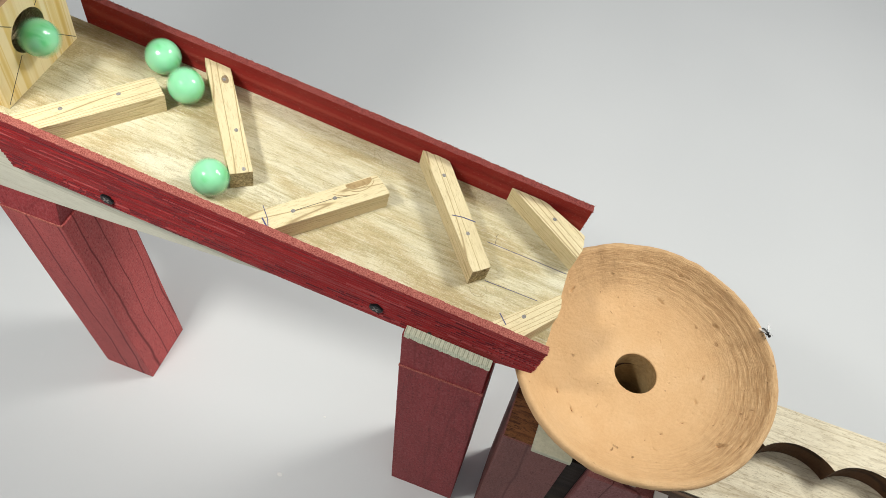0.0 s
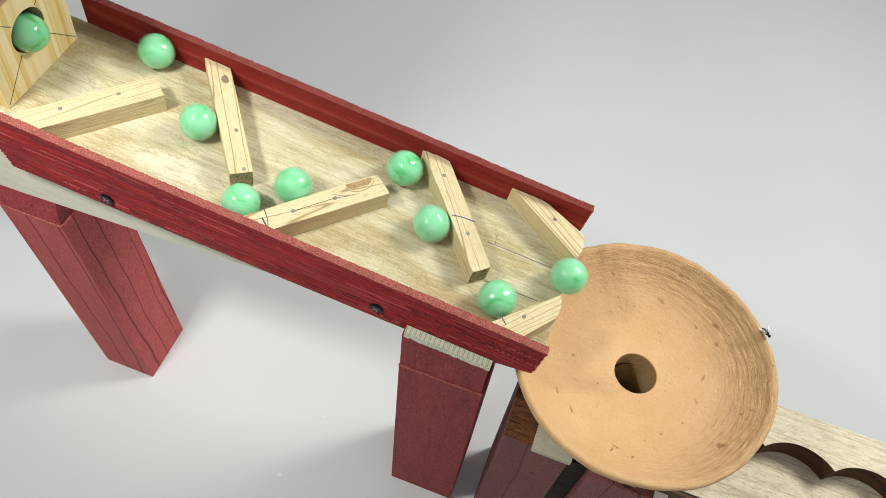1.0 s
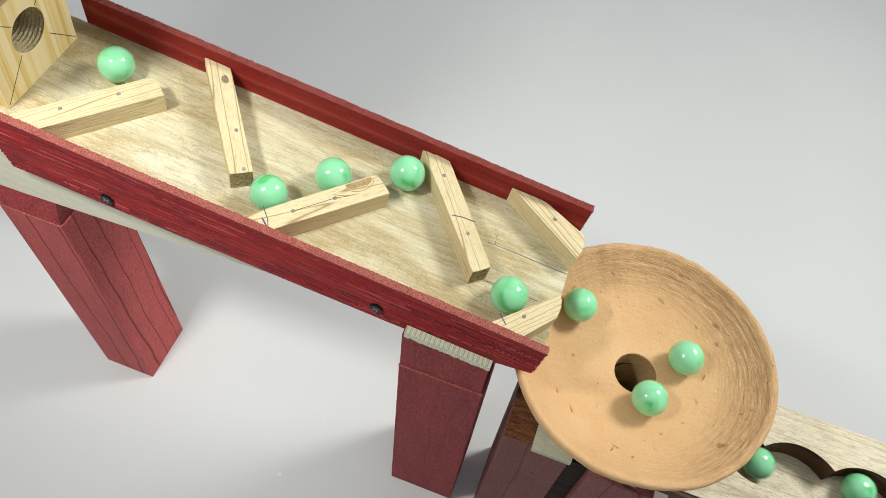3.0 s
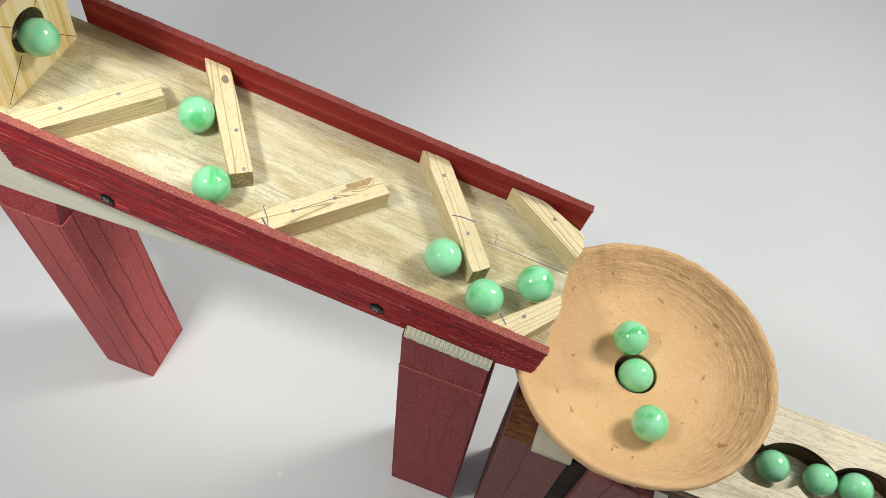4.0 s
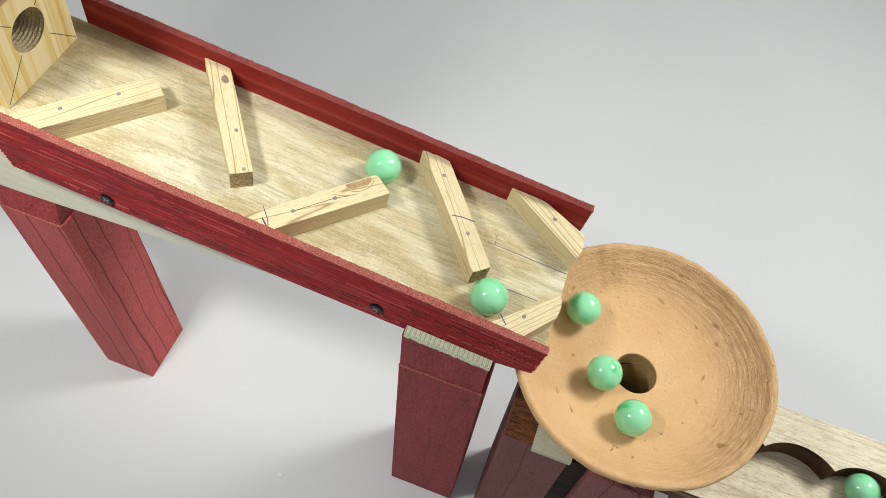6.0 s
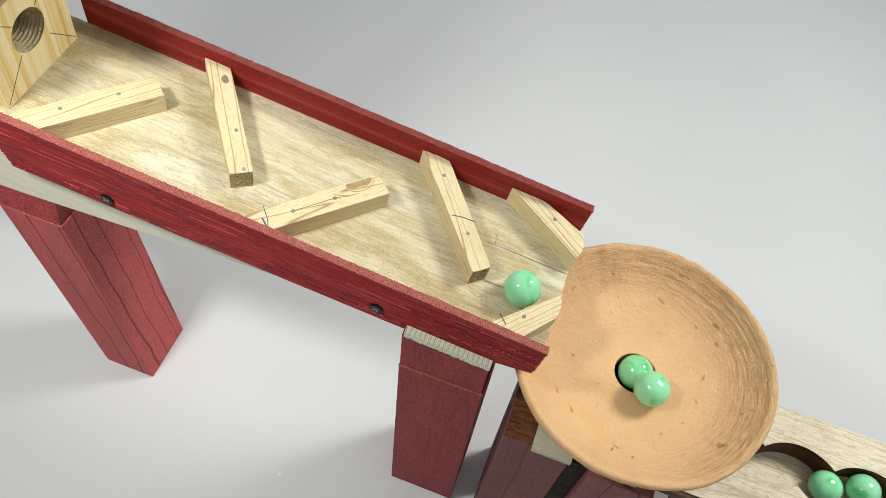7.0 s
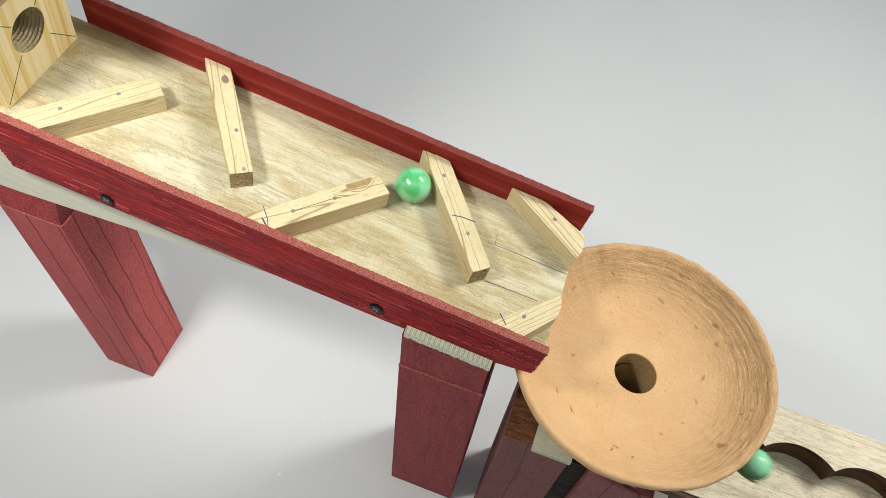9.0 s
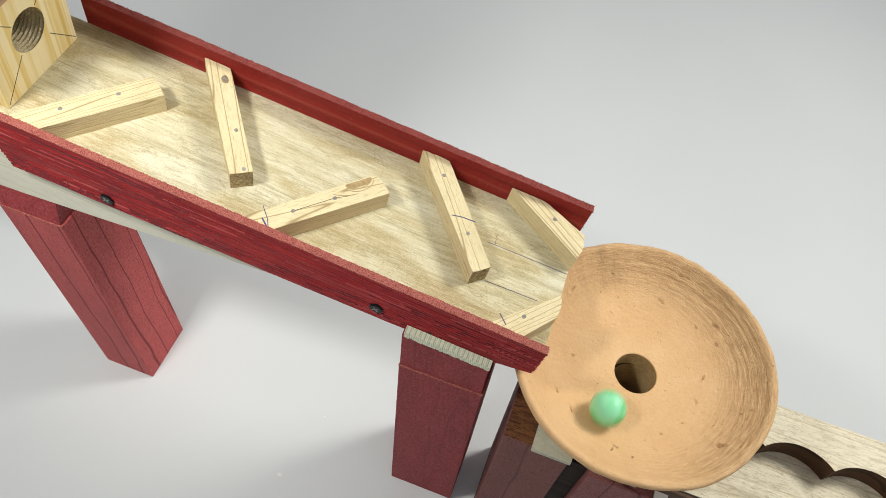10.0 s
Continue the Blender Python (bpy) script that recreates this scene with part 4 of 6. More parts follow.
part("felt_pad", box(0.0400, 0.0600, -0.0178, -0.0090, 0.1641, 0.1668, 0.0005), M_FELT, stand, "grey green felt pad")

# ---- the outlet board with its scalloped groove ----
ZT, ZF = 0.1380, 0.1236
outlet = empty("outlet_track", label="weathered pale wooden outlet board with a burnt scalloped marble groove", category="marble run")
CX, GAP, CY, CR = 0.1403, 0.0348, 0.0185, 0.0251


def scallop(x, shift):
    k = round((x - CX - shift * GAP) / GAP)
    d = x - CX - (k + shift) * GAP
    return math.sqrt(max(CR * CR - d * d, 0))


def strip(back):
    bm = bmesh.new()
    edge = []
    for i in range(-31, 132):
        x = CX + GAP * i / 10
        if 0.031 <= x <= 0.548:
            edge.append((x, CY + scallop(x, 0) if back else 0.0406 - scallop(x, 0.5)))
    far = 0.0612 if back else -0.0008
    rows = [[bm.verts.new((x, y, ZT)), bm.verts.new((x, far, ZT)), bm.verts.new((x, far, ZF)), bm.verts.new((x, y, ZF))] for x, y in edge]
    for a, b in zip(rows, rows[1:]):
        for i in range(4):
            bm.faces.new((a[i], a[(i + 1) % 4], b[(i + 1) % 4], b[i])).material_index = 1 if i == 3 else 0
    bm.faces.new(rows[0]), bm.faces.new(rows[-1])
    return bm


part("base_board", box(0.0306, 0.5490, -0.0008, 0.0612, 0.1080, ZF, 0.0), M_BOARD, outlet, "weathered pale board, floor of the groove")
part("groove_edge", strip(True), [M_BOARD, M_BURNT_SHADE], outlet, "pale board edge with burnt scallops")
part("groove_edge", strip(False), [M_BOARD, M_BURNT_SHADE], outlet, "pale board edge with burnt scallops")
# added strip, its dark colour standing in for shade below the board
part("front_facing", box(0.0300, 0.5490, -0.0030, -0.0010, 0.1000, 0.1372, 0.0003), M_BURNT_SHADE, outlet, "dark strip added as shade along the front")
part("end_stop", box(0.5492, 0.5570, -0.0008, 0.0612, 0.1080, ZT, 0.0005), M_BOARD, outlet)
for x in (0.085, 0.48):
    part("support_post", box(x, x + 0.036, 0.010, 0.046, 0.0, 0.1078, 0.0006), M_LEG_SHADED, outlet, "dark red support post")

# ---- small bits on the table ----
for x, y, s in ((-0.1243, -0.0320, 0.0012), (-0.1141, 0.0136, 0.0006)):
    bm = bmesh.new()
    bmesh.ops.create_icosphere(bm, subdivisions=2, radius=s)
    for v in bm.verts:
        v.co = Vector((v.co.x * 1.6, v.co.y, max(v.co.z, -s * 0.2) * 0.4)) * (1 + 0.3 * noise.noise(v.co * 900))
    crumb = part("crumb", bm, M_PAPER, None, "", pose(x, y, s * 0.1))
    tagged(crumb, "tiny white crumb on the table sheet", "crumb", "crumbs on the table")

# ---- the marbles ----
bm = bmesh.new()
bmesh.ops.create_uvsphere(bm, u_segments=48, v_segments=24, radius=0.008)
first = part("marble", bm, M_MARBLE, None, "", None, True)
tagged(first, "opaque jade green glass marble with faint swirls", "marble", "green marbles of the run")
marbles = {}
for key in "ABCDEFGHIJKLMOQR":
    marbles[key] = first if key == "A" else copy_thing(first, Matrix())


def roll(ball, rows):
    """Key a marble along its way, turning as it rolls."""
    q = Euler((rnd.uniform(0, 6), rnd.uniform(0, 6), 0)).to_quaternion()
    keyed, last = [], None
    for t, x, y, z in rows:
        p = Vector((x, y, z))
        if last is not None:
            way = p - last
            axis = Vector((0, 0, 1)).cross(way)
            if axis.length > 1e-5:
                a = min(way.length / 0.008, 1.2)
                q = Matrix.Rotation(a, 3, axis.normalized()).to_quaternion() @ q
        last = p
        keyed.append((t, Matrix.Translation(p) @ q.to_matrix().to_4x4()))
    walk(ball, keyed)


def motions():
    roll(marbles['A'], [(0, -0.1526, 0.0149, 0.2391), (0.1, -0.1362, 0.0103, 0.2370), (0.2, -0.1258, 0.0206, 0.2357), (0.3, -0.1125, 0.0357, 0.2341), (0.4, -0.0951, 0.0548, 0.2319), (0.5, -0.0784, 0.0563, 0.2297), (0.6, -0.0656, 0.0419, 0.2281), (0.7, -0.0502, 0.0231, 0.2262), (0.8, -0.0339, 0.0123, 0.2241), (0.9, -0.0178, 0.0231, 0.2221), (1, 0.0016, 0.0399, 0.2197), (1.1, 0.0243, 0.0301, 0.1960), (1.2, 0.0625, 0.0416, 0.1862), (1.3, 0.0782, 0.0587, 0.1929), (1.4, 0.0649, 0.0508, 0.1870), (1.5, 0.0545, 0.0332, 0.1863), (1.6, 0.0517, 0.0105, 0.1866), (1.7, 0.0669, 0.0195, 0.1864), (1.8, 0.0783, 0.0187, 0.1883), (1.9, 0.0698, 0.0205, 0.1865), (2, 0.0628, 0.0202, 0.1862), (2.1, 0.0457, 0.0206, 0.1866), (2.2, 0.0380, 0.0198, 0.1868), (2.3, 0.0362, 0.0068, 0.1874), (2.4, 0.0380, 0.0029, 0.1878), (2.5, 0.0441, 0.0033, 0.1874), (2.6, 0.0467, 0.0084, 0.1868), (2.7, 0.0619, 0.0101, 0.1867), (3, 0.0529, 0.0150, 0.1864), (3.2, 0.0475, 0.0283, 0.1779), (3.25, 0.0463, 0.0297, 0.1666), (3.32, 0.0463, 0.0297, 0.1316), (3.78, 0.0740, 0.0285, 0.1316), (4.06, 0.1098, 0.0311, 0.1316), (4.1, 0.1200, 0.0296, 0.1316), (4.2, 0.1306, 0.0316, 0.1316), (4.3, 0.1400, 0.0352, 0.1316), (4.4, 0.1463, 0.0378, 0.1316), (4.5, 0.1533, 0.0323, 0.1316), (4.6, 0.1560, 0.0298, 0.1316), (4.7, 0.1616, 0.0296, 0.1316), (4.8, 0.1649, 0.0297, 0.1316), (4.9, 0.1727, 0.0350, 0.1316), (5, 0.1771, 0.0362, 0.1316), (5.1, 0.1827, 0.0353, 0.1316), (5.41, 0.3098, 0.0300, 0.1316), (5.72, 0.4199, 0.0300, 0.1316), (10, 0.4199, 0.0300, 0.1316)])
    roll(marbles['B'], [(0, -0.1852, 0.0534, 0.2432), (0.1, -0.1662, 0.0344, 0.2408), (0.2, -0.1484, 0.0104, 0.2386), (0.3, -0.1345, 0.0131, 0.2368), (0.4, -0.1218, 0.0260, 0.2352), (0.5, -0.1044, 0.0435, 0.2330), (0.6, -0.0851, 0.0610, 0.2306), (0.7, -0.0717, 0.0489, 0.2289), (0.8, -0.0570, 0.0317, 0.2270), (0.9, -0.0411, 0.0122, 0.2250), (1, -0.0237, 0.0156, 0.2228), (1.1, -0.0091, 0.0310, 0.2210), (1.2, 0.0158, 0.0424, 0.1964), (1.3, 0.0440, 0.0313, 0.1776), (1.4, 0.0385, 0.0324, 0.1863), (1.5, 0.0336, 0.0161, 0.1870), (1.6, 0.0337, 0.0038, 0.1880), (1.7, 0.0547, 0.0017, 0.1876), (1.8, 0.0476, 0.0145, 0.1865), (1.9, 0.0467, 0.0306, 0.1762), (2, 0.0461, 0.0292, 0.1774), (2.05, 0.0463, 0.0297, 0.1666), (2.12, 0.0463, 0.0297, 0.1316), (2.55, 0.0740, 0.0280, 0.1316), (2.95, 0.1098, 0.0306, 0.1316), (3, 0.1230, 0.0296, 0.1316), (3.2, 0.1372, 0.0336, 0.1316), (3.4, 0.1514, 0.0336, 0.1316), (3.6, 0.1656, 0.0306, 0.1316), (3.8, 0.1805, 0.0358, 0.1316), (4.21, 0.3436, 0.0300, 0.1316), (4.62, 0.4898, 0.0300, 0.1316), (10, 0.4898, 0.0300, 0.1316)])
    roll(marbles['C'], [(0, -0.2021, 0.0635, 0.2453), (0.1, -0.1886, 0.0564, 0.2436), (0.2, -0.1761, 0.0453, 0.2421), (0.3, -0.1637, 0.0299, 0.2405), (0.4, -0.1508, 0.0130, 0.2389), (0.5, -0.1364, 0.0108, 0.2371), (0.6, -0.1253, 0.0216, 0.2357), (0.7, -0.1097, 0.0386, 0.2337), (0.8, -0.0907, 0.0600, 0.2313), (0.9, -0.0768, 0.0523, 0.2295), (1, -0.0613, 0.0370, 0.2276), (1.1, -0.0467, 0.0177, 0.2257), (1.2, -0.0281, 0.0128, 0.2234), (1.3, -0.0130, 0.0267, 0.2215), (1.4, 0.0030, 0.0376, 0.2195), (1.5, 0.0258, 0.0389, 0.1943), (1.6, 0.0498, 0.0381, 0.1864), (1.7, 0.0761, 0.0378, 0.1874), (1.8, 0.0765, 0.0356, 0.1874), (1.9, 0.0621, 0.0351, 0.1861), (2, 0.0642, 0.0434, 0.1864), (2.1, 0.0565, 0.0501, 0.1866), (2.2, 0.0548, 0.0531, 0.1868), (2.3, 0.0517, 0.0573, 0.1873), (2.4, 0.0496, 0.0547, 0.1870), (2.5, 0.0506, 0.0524, 0.1868), (2.6, 0.0498, 0.0486, 0.1866), (2.7, 0.0532, 0.0506, 0.1866), (2.85, 0.0590, 0.0470, 0.1865), (3, 0.0650, 0.0410, 0.1860), (3.15, 0.0690, 0.0330, 0.1863), (3.3, 0.0680, 0.0380, 0.1863), (3.45, 0.0630, 0.0440, 0.1863), (3.6, 0.0570, 0.0420, 0.1860), (3.7, 0.0533, 0.0327, 0.1863), (3.8, 0.0507, 0.0265, 0.1859), (3.9, 0.0461, 0.0292, 0.1774), (4, 0.0462, 0.0276, 0.1782), (4.05, 0.0463, 0.0297, 0.1666), (4.12, 0.0463, 0.0297, 0.1316), (4.55, 0.0740, 0.0285, 0.1316), (4.95, 0.1098, 0.0311, 0.1316), (5, 0.1171, 0.0321, 0.1316), (5.1, 0.1239, 0.0302, 0.1316), (5.2, 0.1279, 0.0306, 0.1316), (5.3, 0.1346, 0.0319, 0.1316), (5.4, 0.1384, 0.0334, 0.1316), (5.5, 0.1485, 0.0356, 0.1316), (5.6, 0.1511, 0.0338, 0.1316), (5.7, 0.1582, 0.0300, 0.1316), (6, 0.1741, 0.0353, 0.1316), (6.3, 0.2968, 0.0300, 0.1316), (6.6, 0.4025, 0.0300, 0.1316), (10, 0.4025, 0.0300, 0.1316)])
    roll(marbles['D'], [(0, -0.2375, 0.0352, 0.2658), (0.1, -0.2227, 0.0490, 0.2479), (0.2, -0.2027, 0.0636, 0.2454), (0.3, -0.1861, 0.0521, 0.2433), (0.4, -0.1716, 0.0392, 0.2415), (0.5, -0.1583, 0.0220, 0.2398), (0.6, -0.1440, 0.0099, 0.2380), (0.7, -0.1333, 0.0160, 0.2367), (0.8, -0.1194, 0.0286, 0.2349), (0.9, -0.1026, 0.0465, 0.2328), (1, -0.0823, 0.0587, 0.2302), (1.1, -0.0677, 0.0447, 0.2284), (1.2, -0.0520, 0.0252, 0.2264), (1.3, -0.0333, 0.0120, 0.2241), (1.4, -0.0170, 0.0241, 0.2220), (1.5, 0.0029, 0.0381, 0.2195), (1.6, 0.0338, 0.0314, 0.1870), (1.7, 0.0374, 0.0108, 0.1870), (1.8, 0.0467, 0.0306, 0.1762), (1.85, 0.0463, 0.0297, 0.1666), (1.92, 0.0463, 0.0297, 0.1316), (2.13, 0.0740, 0.0285, 0.1316), (2.37, 0.1098, 0.0311, 0.1316), (2.4, 0.1203, 0.0297, 0.1316), (2.5, 0.1337, 0.0304, 0.1316), (2.6, 0.1383, 0.0346, 0.1316), (2.7, 0.1482, 0.0361, 0.1316), (3, 0.1727, 0.0347, 0.1316), (3.47, 0.3402, 0.0300, 0.1316), (3.94, 0.5077, 0.0300, 0.1316), (10, 0.5077, 0.0300, 0.1316)])
    roll(marbles['E'], [(0, -0.2717, 0.0352, 0.2702), (0.1, -0.2638, 0.0352, 0.2692), (0.2, -0.2423, 0.0352, 0.2664), (0.3, -0.2231, 0.0411, 0.2480), (0.4, -0.2084, 0.0593, 0.2461), (0.5, -0.1879, 0.0591, 0.2436), (0.6, -0.1757, 0.0448, 0.2420), (0.7, -0.1615, 0.0277, 0.2402), (0.8, -0.1459, 0.0096, 0.2383), (0.9, -0.1343, 0.0126, 0.2368), (1, -0.1208, 0.0272, 0.2351), (1.1, -0.1038, 0.0445, 0.2330), (1.2, -0.0842, 0.0601, 0.2305), (1.3, -0.0701, 0.0481, 0.2287), (1.4, -0.0570, 0.0317, 0.2270), (1.5, -0.0413, 0.0127, 0.2251), (1.6, -0.0239, 0.0154, 0.2229), (1.7, -0.0081, 0.0309, 0.2209), (1.8, 0.0120, 0.0423, 0.1959), (1.9, 0.0280, 0.0323, 0.1957), (2, 0.0274, 0.0378, 0.1873), (2.1, 0.0389, 0.0372, 0.1868), (2.2, 0.0398, 0.0359, 0.1865), (2.3, 0.0444, 0.0320, 0.1776), (2.4, 0.0467, 0.0306, 0.1762), (2.45, 0.0463, 0.0297, 0.1666), (2.52, 0.0463, 0.0297, 0.1316), (2.95, 0.0740, 0.0280, 0.1316), (3.36, 0.1098, 0.0311, 0.1316), (3.4, 0.1240, 0.0297, 0.1316), (3.6, 0.1416, 0.0360, 0.1316), (3.8, 0.1578, 0.0275, 0.1316), (3.9, 0.1659, 0.0307, 0.1316), (4, 0.1713, 0.0345, 0.1316), (4.1, 0.1805, 0.0358, 0.1316), (4.2, 0.1838, 0.0359, 0.1316), (4.58, 0.3366, 0.0300, 0.1316), (4.96, 0.4723, 0.0300, 0.1316), (10, 0.4723, 0.0300, 0.1316)])
    roll(marbles['F'], [(0, -0.2884, 0.0352, 0.2723), (0.2, -0.2638, 0.0352, 0.2692), (0.3, -0.2444, 0.0352, 0.2667), (0.4, -0.2343, 0.0380, 0.2534), (0.5, -0.2153, 0.0512, 0.2470), (0.6, -0.1939, 0.0618, 0.2443), (0.7, -0.1792, 0.0494, 0.2425), (0.8, -0.1645, 0.0312, 0.2406), (0.9, -0.1496, 0.0117, 0.2387), (1, -0.1359, 0.0098, 0.2370), (1.1, -0.1261, 0.0211, 0.2358), (1.2, -0.1117, 0.0361, 0.2339), (1.3, -0.0940, 0.0561, 0.2317), (1.4, -0.0777, 0.0560, 0.2297), (1.5, -0.0649, 0.0416, 0.2280), (1.6, -0.0510, 0.0239, 0.2263), (1.7, -0.0345, 0.0103, 0.2242), (1.8, -0.0189, 0.0220, 0.2222), (1.9, -0.0075, 0.0324, 0.2208), (2, -0.0005, 0.0389, 0.2199), (2.1, 0.0123, 0.0466, 0.1911), (2.2, 0.0191, 0.0353, 0.1881), (2.3, 0.0310, 0.0388, 0.1871), (2.4, 0.0388, 0.0402, 0.1868), (2.5, 0.0437, 0.0339, 0.1839), (2.6, 0.0467, 0.0295, 0.1772), (2.65, 0.0463, 0.0297, 0.1666), (2.72, 0.0463, 0.0297, 0.1316), (2.95, 0.0700, 0.0280, 0.1316), (3.56, 0.1098, 0.0311, 0.1316), (3.6, 0.1240, 0.0297, 0.1316), (3.8, 0.1450, 0.0361, 0.1316), (3.9, 0.1511, 0.0344, 0.1316), (4, 0.1536, 0.0324, 0.1316), (4.1, 0.1599, 0.0301, 0.1316), (4.2, 0.1627, 0.0294, 0.1316), (4.3, 0.1744, 0.0363, 0.1316), (4.4, 0.1788, 0.0363, 0.1316), (4.76, 0.3253, 0.0300, 0.1316), (5.13, 0.4548, 0.0300, 0.1316), (10, 0.4548, 0.0300, 0.1316)])
    roll(marbles['G'], [(0, -0.3051, 0.0352, 0.2744), (0.12, -0.3051, 0.0352, 0.2744), (0.2, -0.2884, 0.0352, 0.2723), (0.5, -0.2638, 0.0352, 0.2692), (0.6, -0.2392, 0.0352, 0.2661), (0.7, -0.2208, 0.0494, 0.2477), (0.8, -0.1981, 0.0624, 0.2448), (0.9, -0.1849, 0.0528, 0.2432), (1, -0.1707, 0.0382, 0.2414), (1.1, -0.1565, 0.0197, 0.2396), (1.2, -0.1398, 0.0096, 0.2375), (1.3, -0.1285, 0.0198, 0.2361), (1.4, -0.1138, 0.0350, 0.2342), (1.5, -0.0958, 0.0551, 0.2319), (1.6, -0.0768, 0.0551, 0.2295), (1.7, -0.0622, 0.0372, 0.2277), (1.8, -0.0456, 0.0176, 0.2256), (1.9, -0.0343, 0.0121, 0.2242), (2, -0.0265, 0.0142, 0.2232), (2.1, -0.0188, 0.0232, 0.2222), (2.2, -0.0118, 0.0279, 0.2213), (2.3, -0.0002, 0.0397, 0.2199), (2.4, 0.0039, 0.0362, 0.2194), (2.5, 0.0193, 0.0347, 0.1881), (2.6, 0.0332, 0.0293, 0.1870), (2.7, 0.0451, 0.0278, 0.1783), (2.75, 0.0463, 0.0297, 0.1666), (2.82, 0.0463, 0.0297, 0.1316), (3.35, 0.0740, 0.0280, 0.1316), (3.86, 0.1098, 0.0311, 0.1316), (3.9, 0.1240, 0.0297, 0.1316), (4, 0.1301, 0.0308, 0.1316), (4.1, 0.1449, 0.0367, 0.1316), (4.2, 0.1494, 0.0352, 0.1316), (4.3, 0.1565, 0.0300, 0.1316), (4.4, 0.1605, 0.0297, 0.1316), (4.5, 0.1693, 0.0322, 0.1316), (4.6, 0.1745, 0.0339, 0.1316), (4.7, 0.1827, 0.0366, 0.1316), (5.03, 0.3185, 0.0300, 0.1316), (5.37, 0.4374, 0.0300, 0.1316), (10, 0.4374, 0.0300, 0.1316)])
    roll(marbles['H'], [(0, -0.3217, 0.0352, 0.2765), (0.12, -0.3217, 0.0352, 0.2765), (0.2, -0.3051, 0.0352, 0.2744), (0.6, -0.2638, 0.0352, 0.2692), (0.7, -0.2456, 0.0352, 0.2669), (0.8, -0.2332, 0.0352, 0.2653), (0.9, -0.2193, 0.0480, 0.2475), (1, -0.2061, 0.0647, 0.2459), (1.1, -0.1888, 0.0578, 0.2437), (1.2, -0.1771, 0.0447, 0.2422), (1.3, -0.1628, 0.0291, 0.2404), (1.4, -0.1487, 0.0109, 0.2386), (1.5, -0.1351, 0.0122, 0.2369), (1.6, -0.1243, 0.0227, 0.2355), (1.7, -0.1095, 0.0394, 0.2337), (1.8, -0.0901, 0.0597, 0.2312), (1.9, -0.0784, 0.0563, 0.2297), (2, -0.0739, 0.0525, 0.2292), (2.1, -0.0647, 0.0411, 0.2280), (2.2, -0.0594, 0.0354, 0.2274), (2.3, -0.0486, 0.0215, 0.2260), (2.4, -0.0432, 0.0152, 0.2253), (2.5, -0.0314, 0.0123, 0.2238), (2.6, -0.0258, 0.0151, 0.2231), (2.7, -0.0163, 0.0250, 0.2219), (2.8, -0.0080, 0.0320, 0.2208), (2.9, 0.0000, 0.0390, 0.2199), (3, 0.0120, 0.0460, 0.1910), (3.1, 0.0190, 0.0360, 0.1880), (3.25, 0.0230, 0.0290, 0.1875), (3.4, 0.0260, 0.0190, 0.1875), (3.55, 0.0300, 0.0100, 0.1880), (3.7, 0.0359, 0.0034, 0.1879), (3.8, 0.0419, 0.0017, 0.1877), (3.9, 0.0521, -0.0012, 0.1882), (4, 0.0550, 0.0030, 0.1874), (4.1, 0.0568, 0.0189, 0.1863), (4.2, 0.0550, 0.0280, 0.1863), (4.3, 0.0585, 0.0430, 0.1863), (4.4, 0.0585, 0.0485, 0.1865), (4.5, 0.0574, 0.0538, 0.1869), (4.6, 0.0550, 0.0525, 0.1868), (4.7, 0.0501, 0.0444, 0.1865), (4.8, 0.0530, 0.0438, 0.1864), (4.9, 0.0595, 0.0404, 0.1862), (5, 0.0651, 0.0390, 0.1862), (5.1, 0.0713, 0.0374, 0.1866), (5.2, 0.0712, 0.0350, 0.1865), (5.3, 0.0680, 0.0401, 0.1864), (5.4, 0.0636, 0.0414, 0.1863), (5.5, 0.0499, 0.0428, 0.1865), (5.6, 0.0420, 0.0429, 0.1867), (5.7, 0.0280, 0.0399, 0.1873), (6, 0.0311, 0.0189, 0.1871), (6.2, 0.0404, 0.0069, 0.1871), (6.4, 0.0661, 0.0117, 0.1869), (6.6, 0.0757, 0.0209, 0.1874), (6.8, 0.0730, 0.0200, 0.1870), (6.9, 0.0610, 0.0183, 0.1862), (7, 0.0530, 0.0196, 0.1864), (7.1, 0.0361, 0.0236, 0.1869), (7.2, 0.0292, 0.0282, 0.1871), (7.3, 0.0228, 0.0339, 0.1876), (7.4, 0.0305, 0.0318, 0.1871), (7.5, 0.0465, 0.0309, 0.1793), (7.6, 0.0461, 0.0292, 0.1774), (7.65, 0.0463, 0.0297, 0.1666), (7.72, 0.0463, 0.0297, 0.1316), (8.04, 0.0740, 0.0285, 0.1316), (8.36, 0.1098, 0.0311, 0.1316), (8.4, 0.1215, 0.0311, 0.1316), (8.5, 0.1341, 0.0312, 0.1316), (8.6, 0.1458, 0.0370, 0.1316), (8.7, 0.1577, 0.0293, 0.1316), (8.8, 0.1712, 0.0327, 0.1316), (8.9, 0.1839, 0.0346, 0.1316), (9.03, 0.2406, 0.0300, 0.1316), (9.15, 0.2802, 0.0300, 0.1316), (10, 0.2802, 0.0300, 0.1316)])
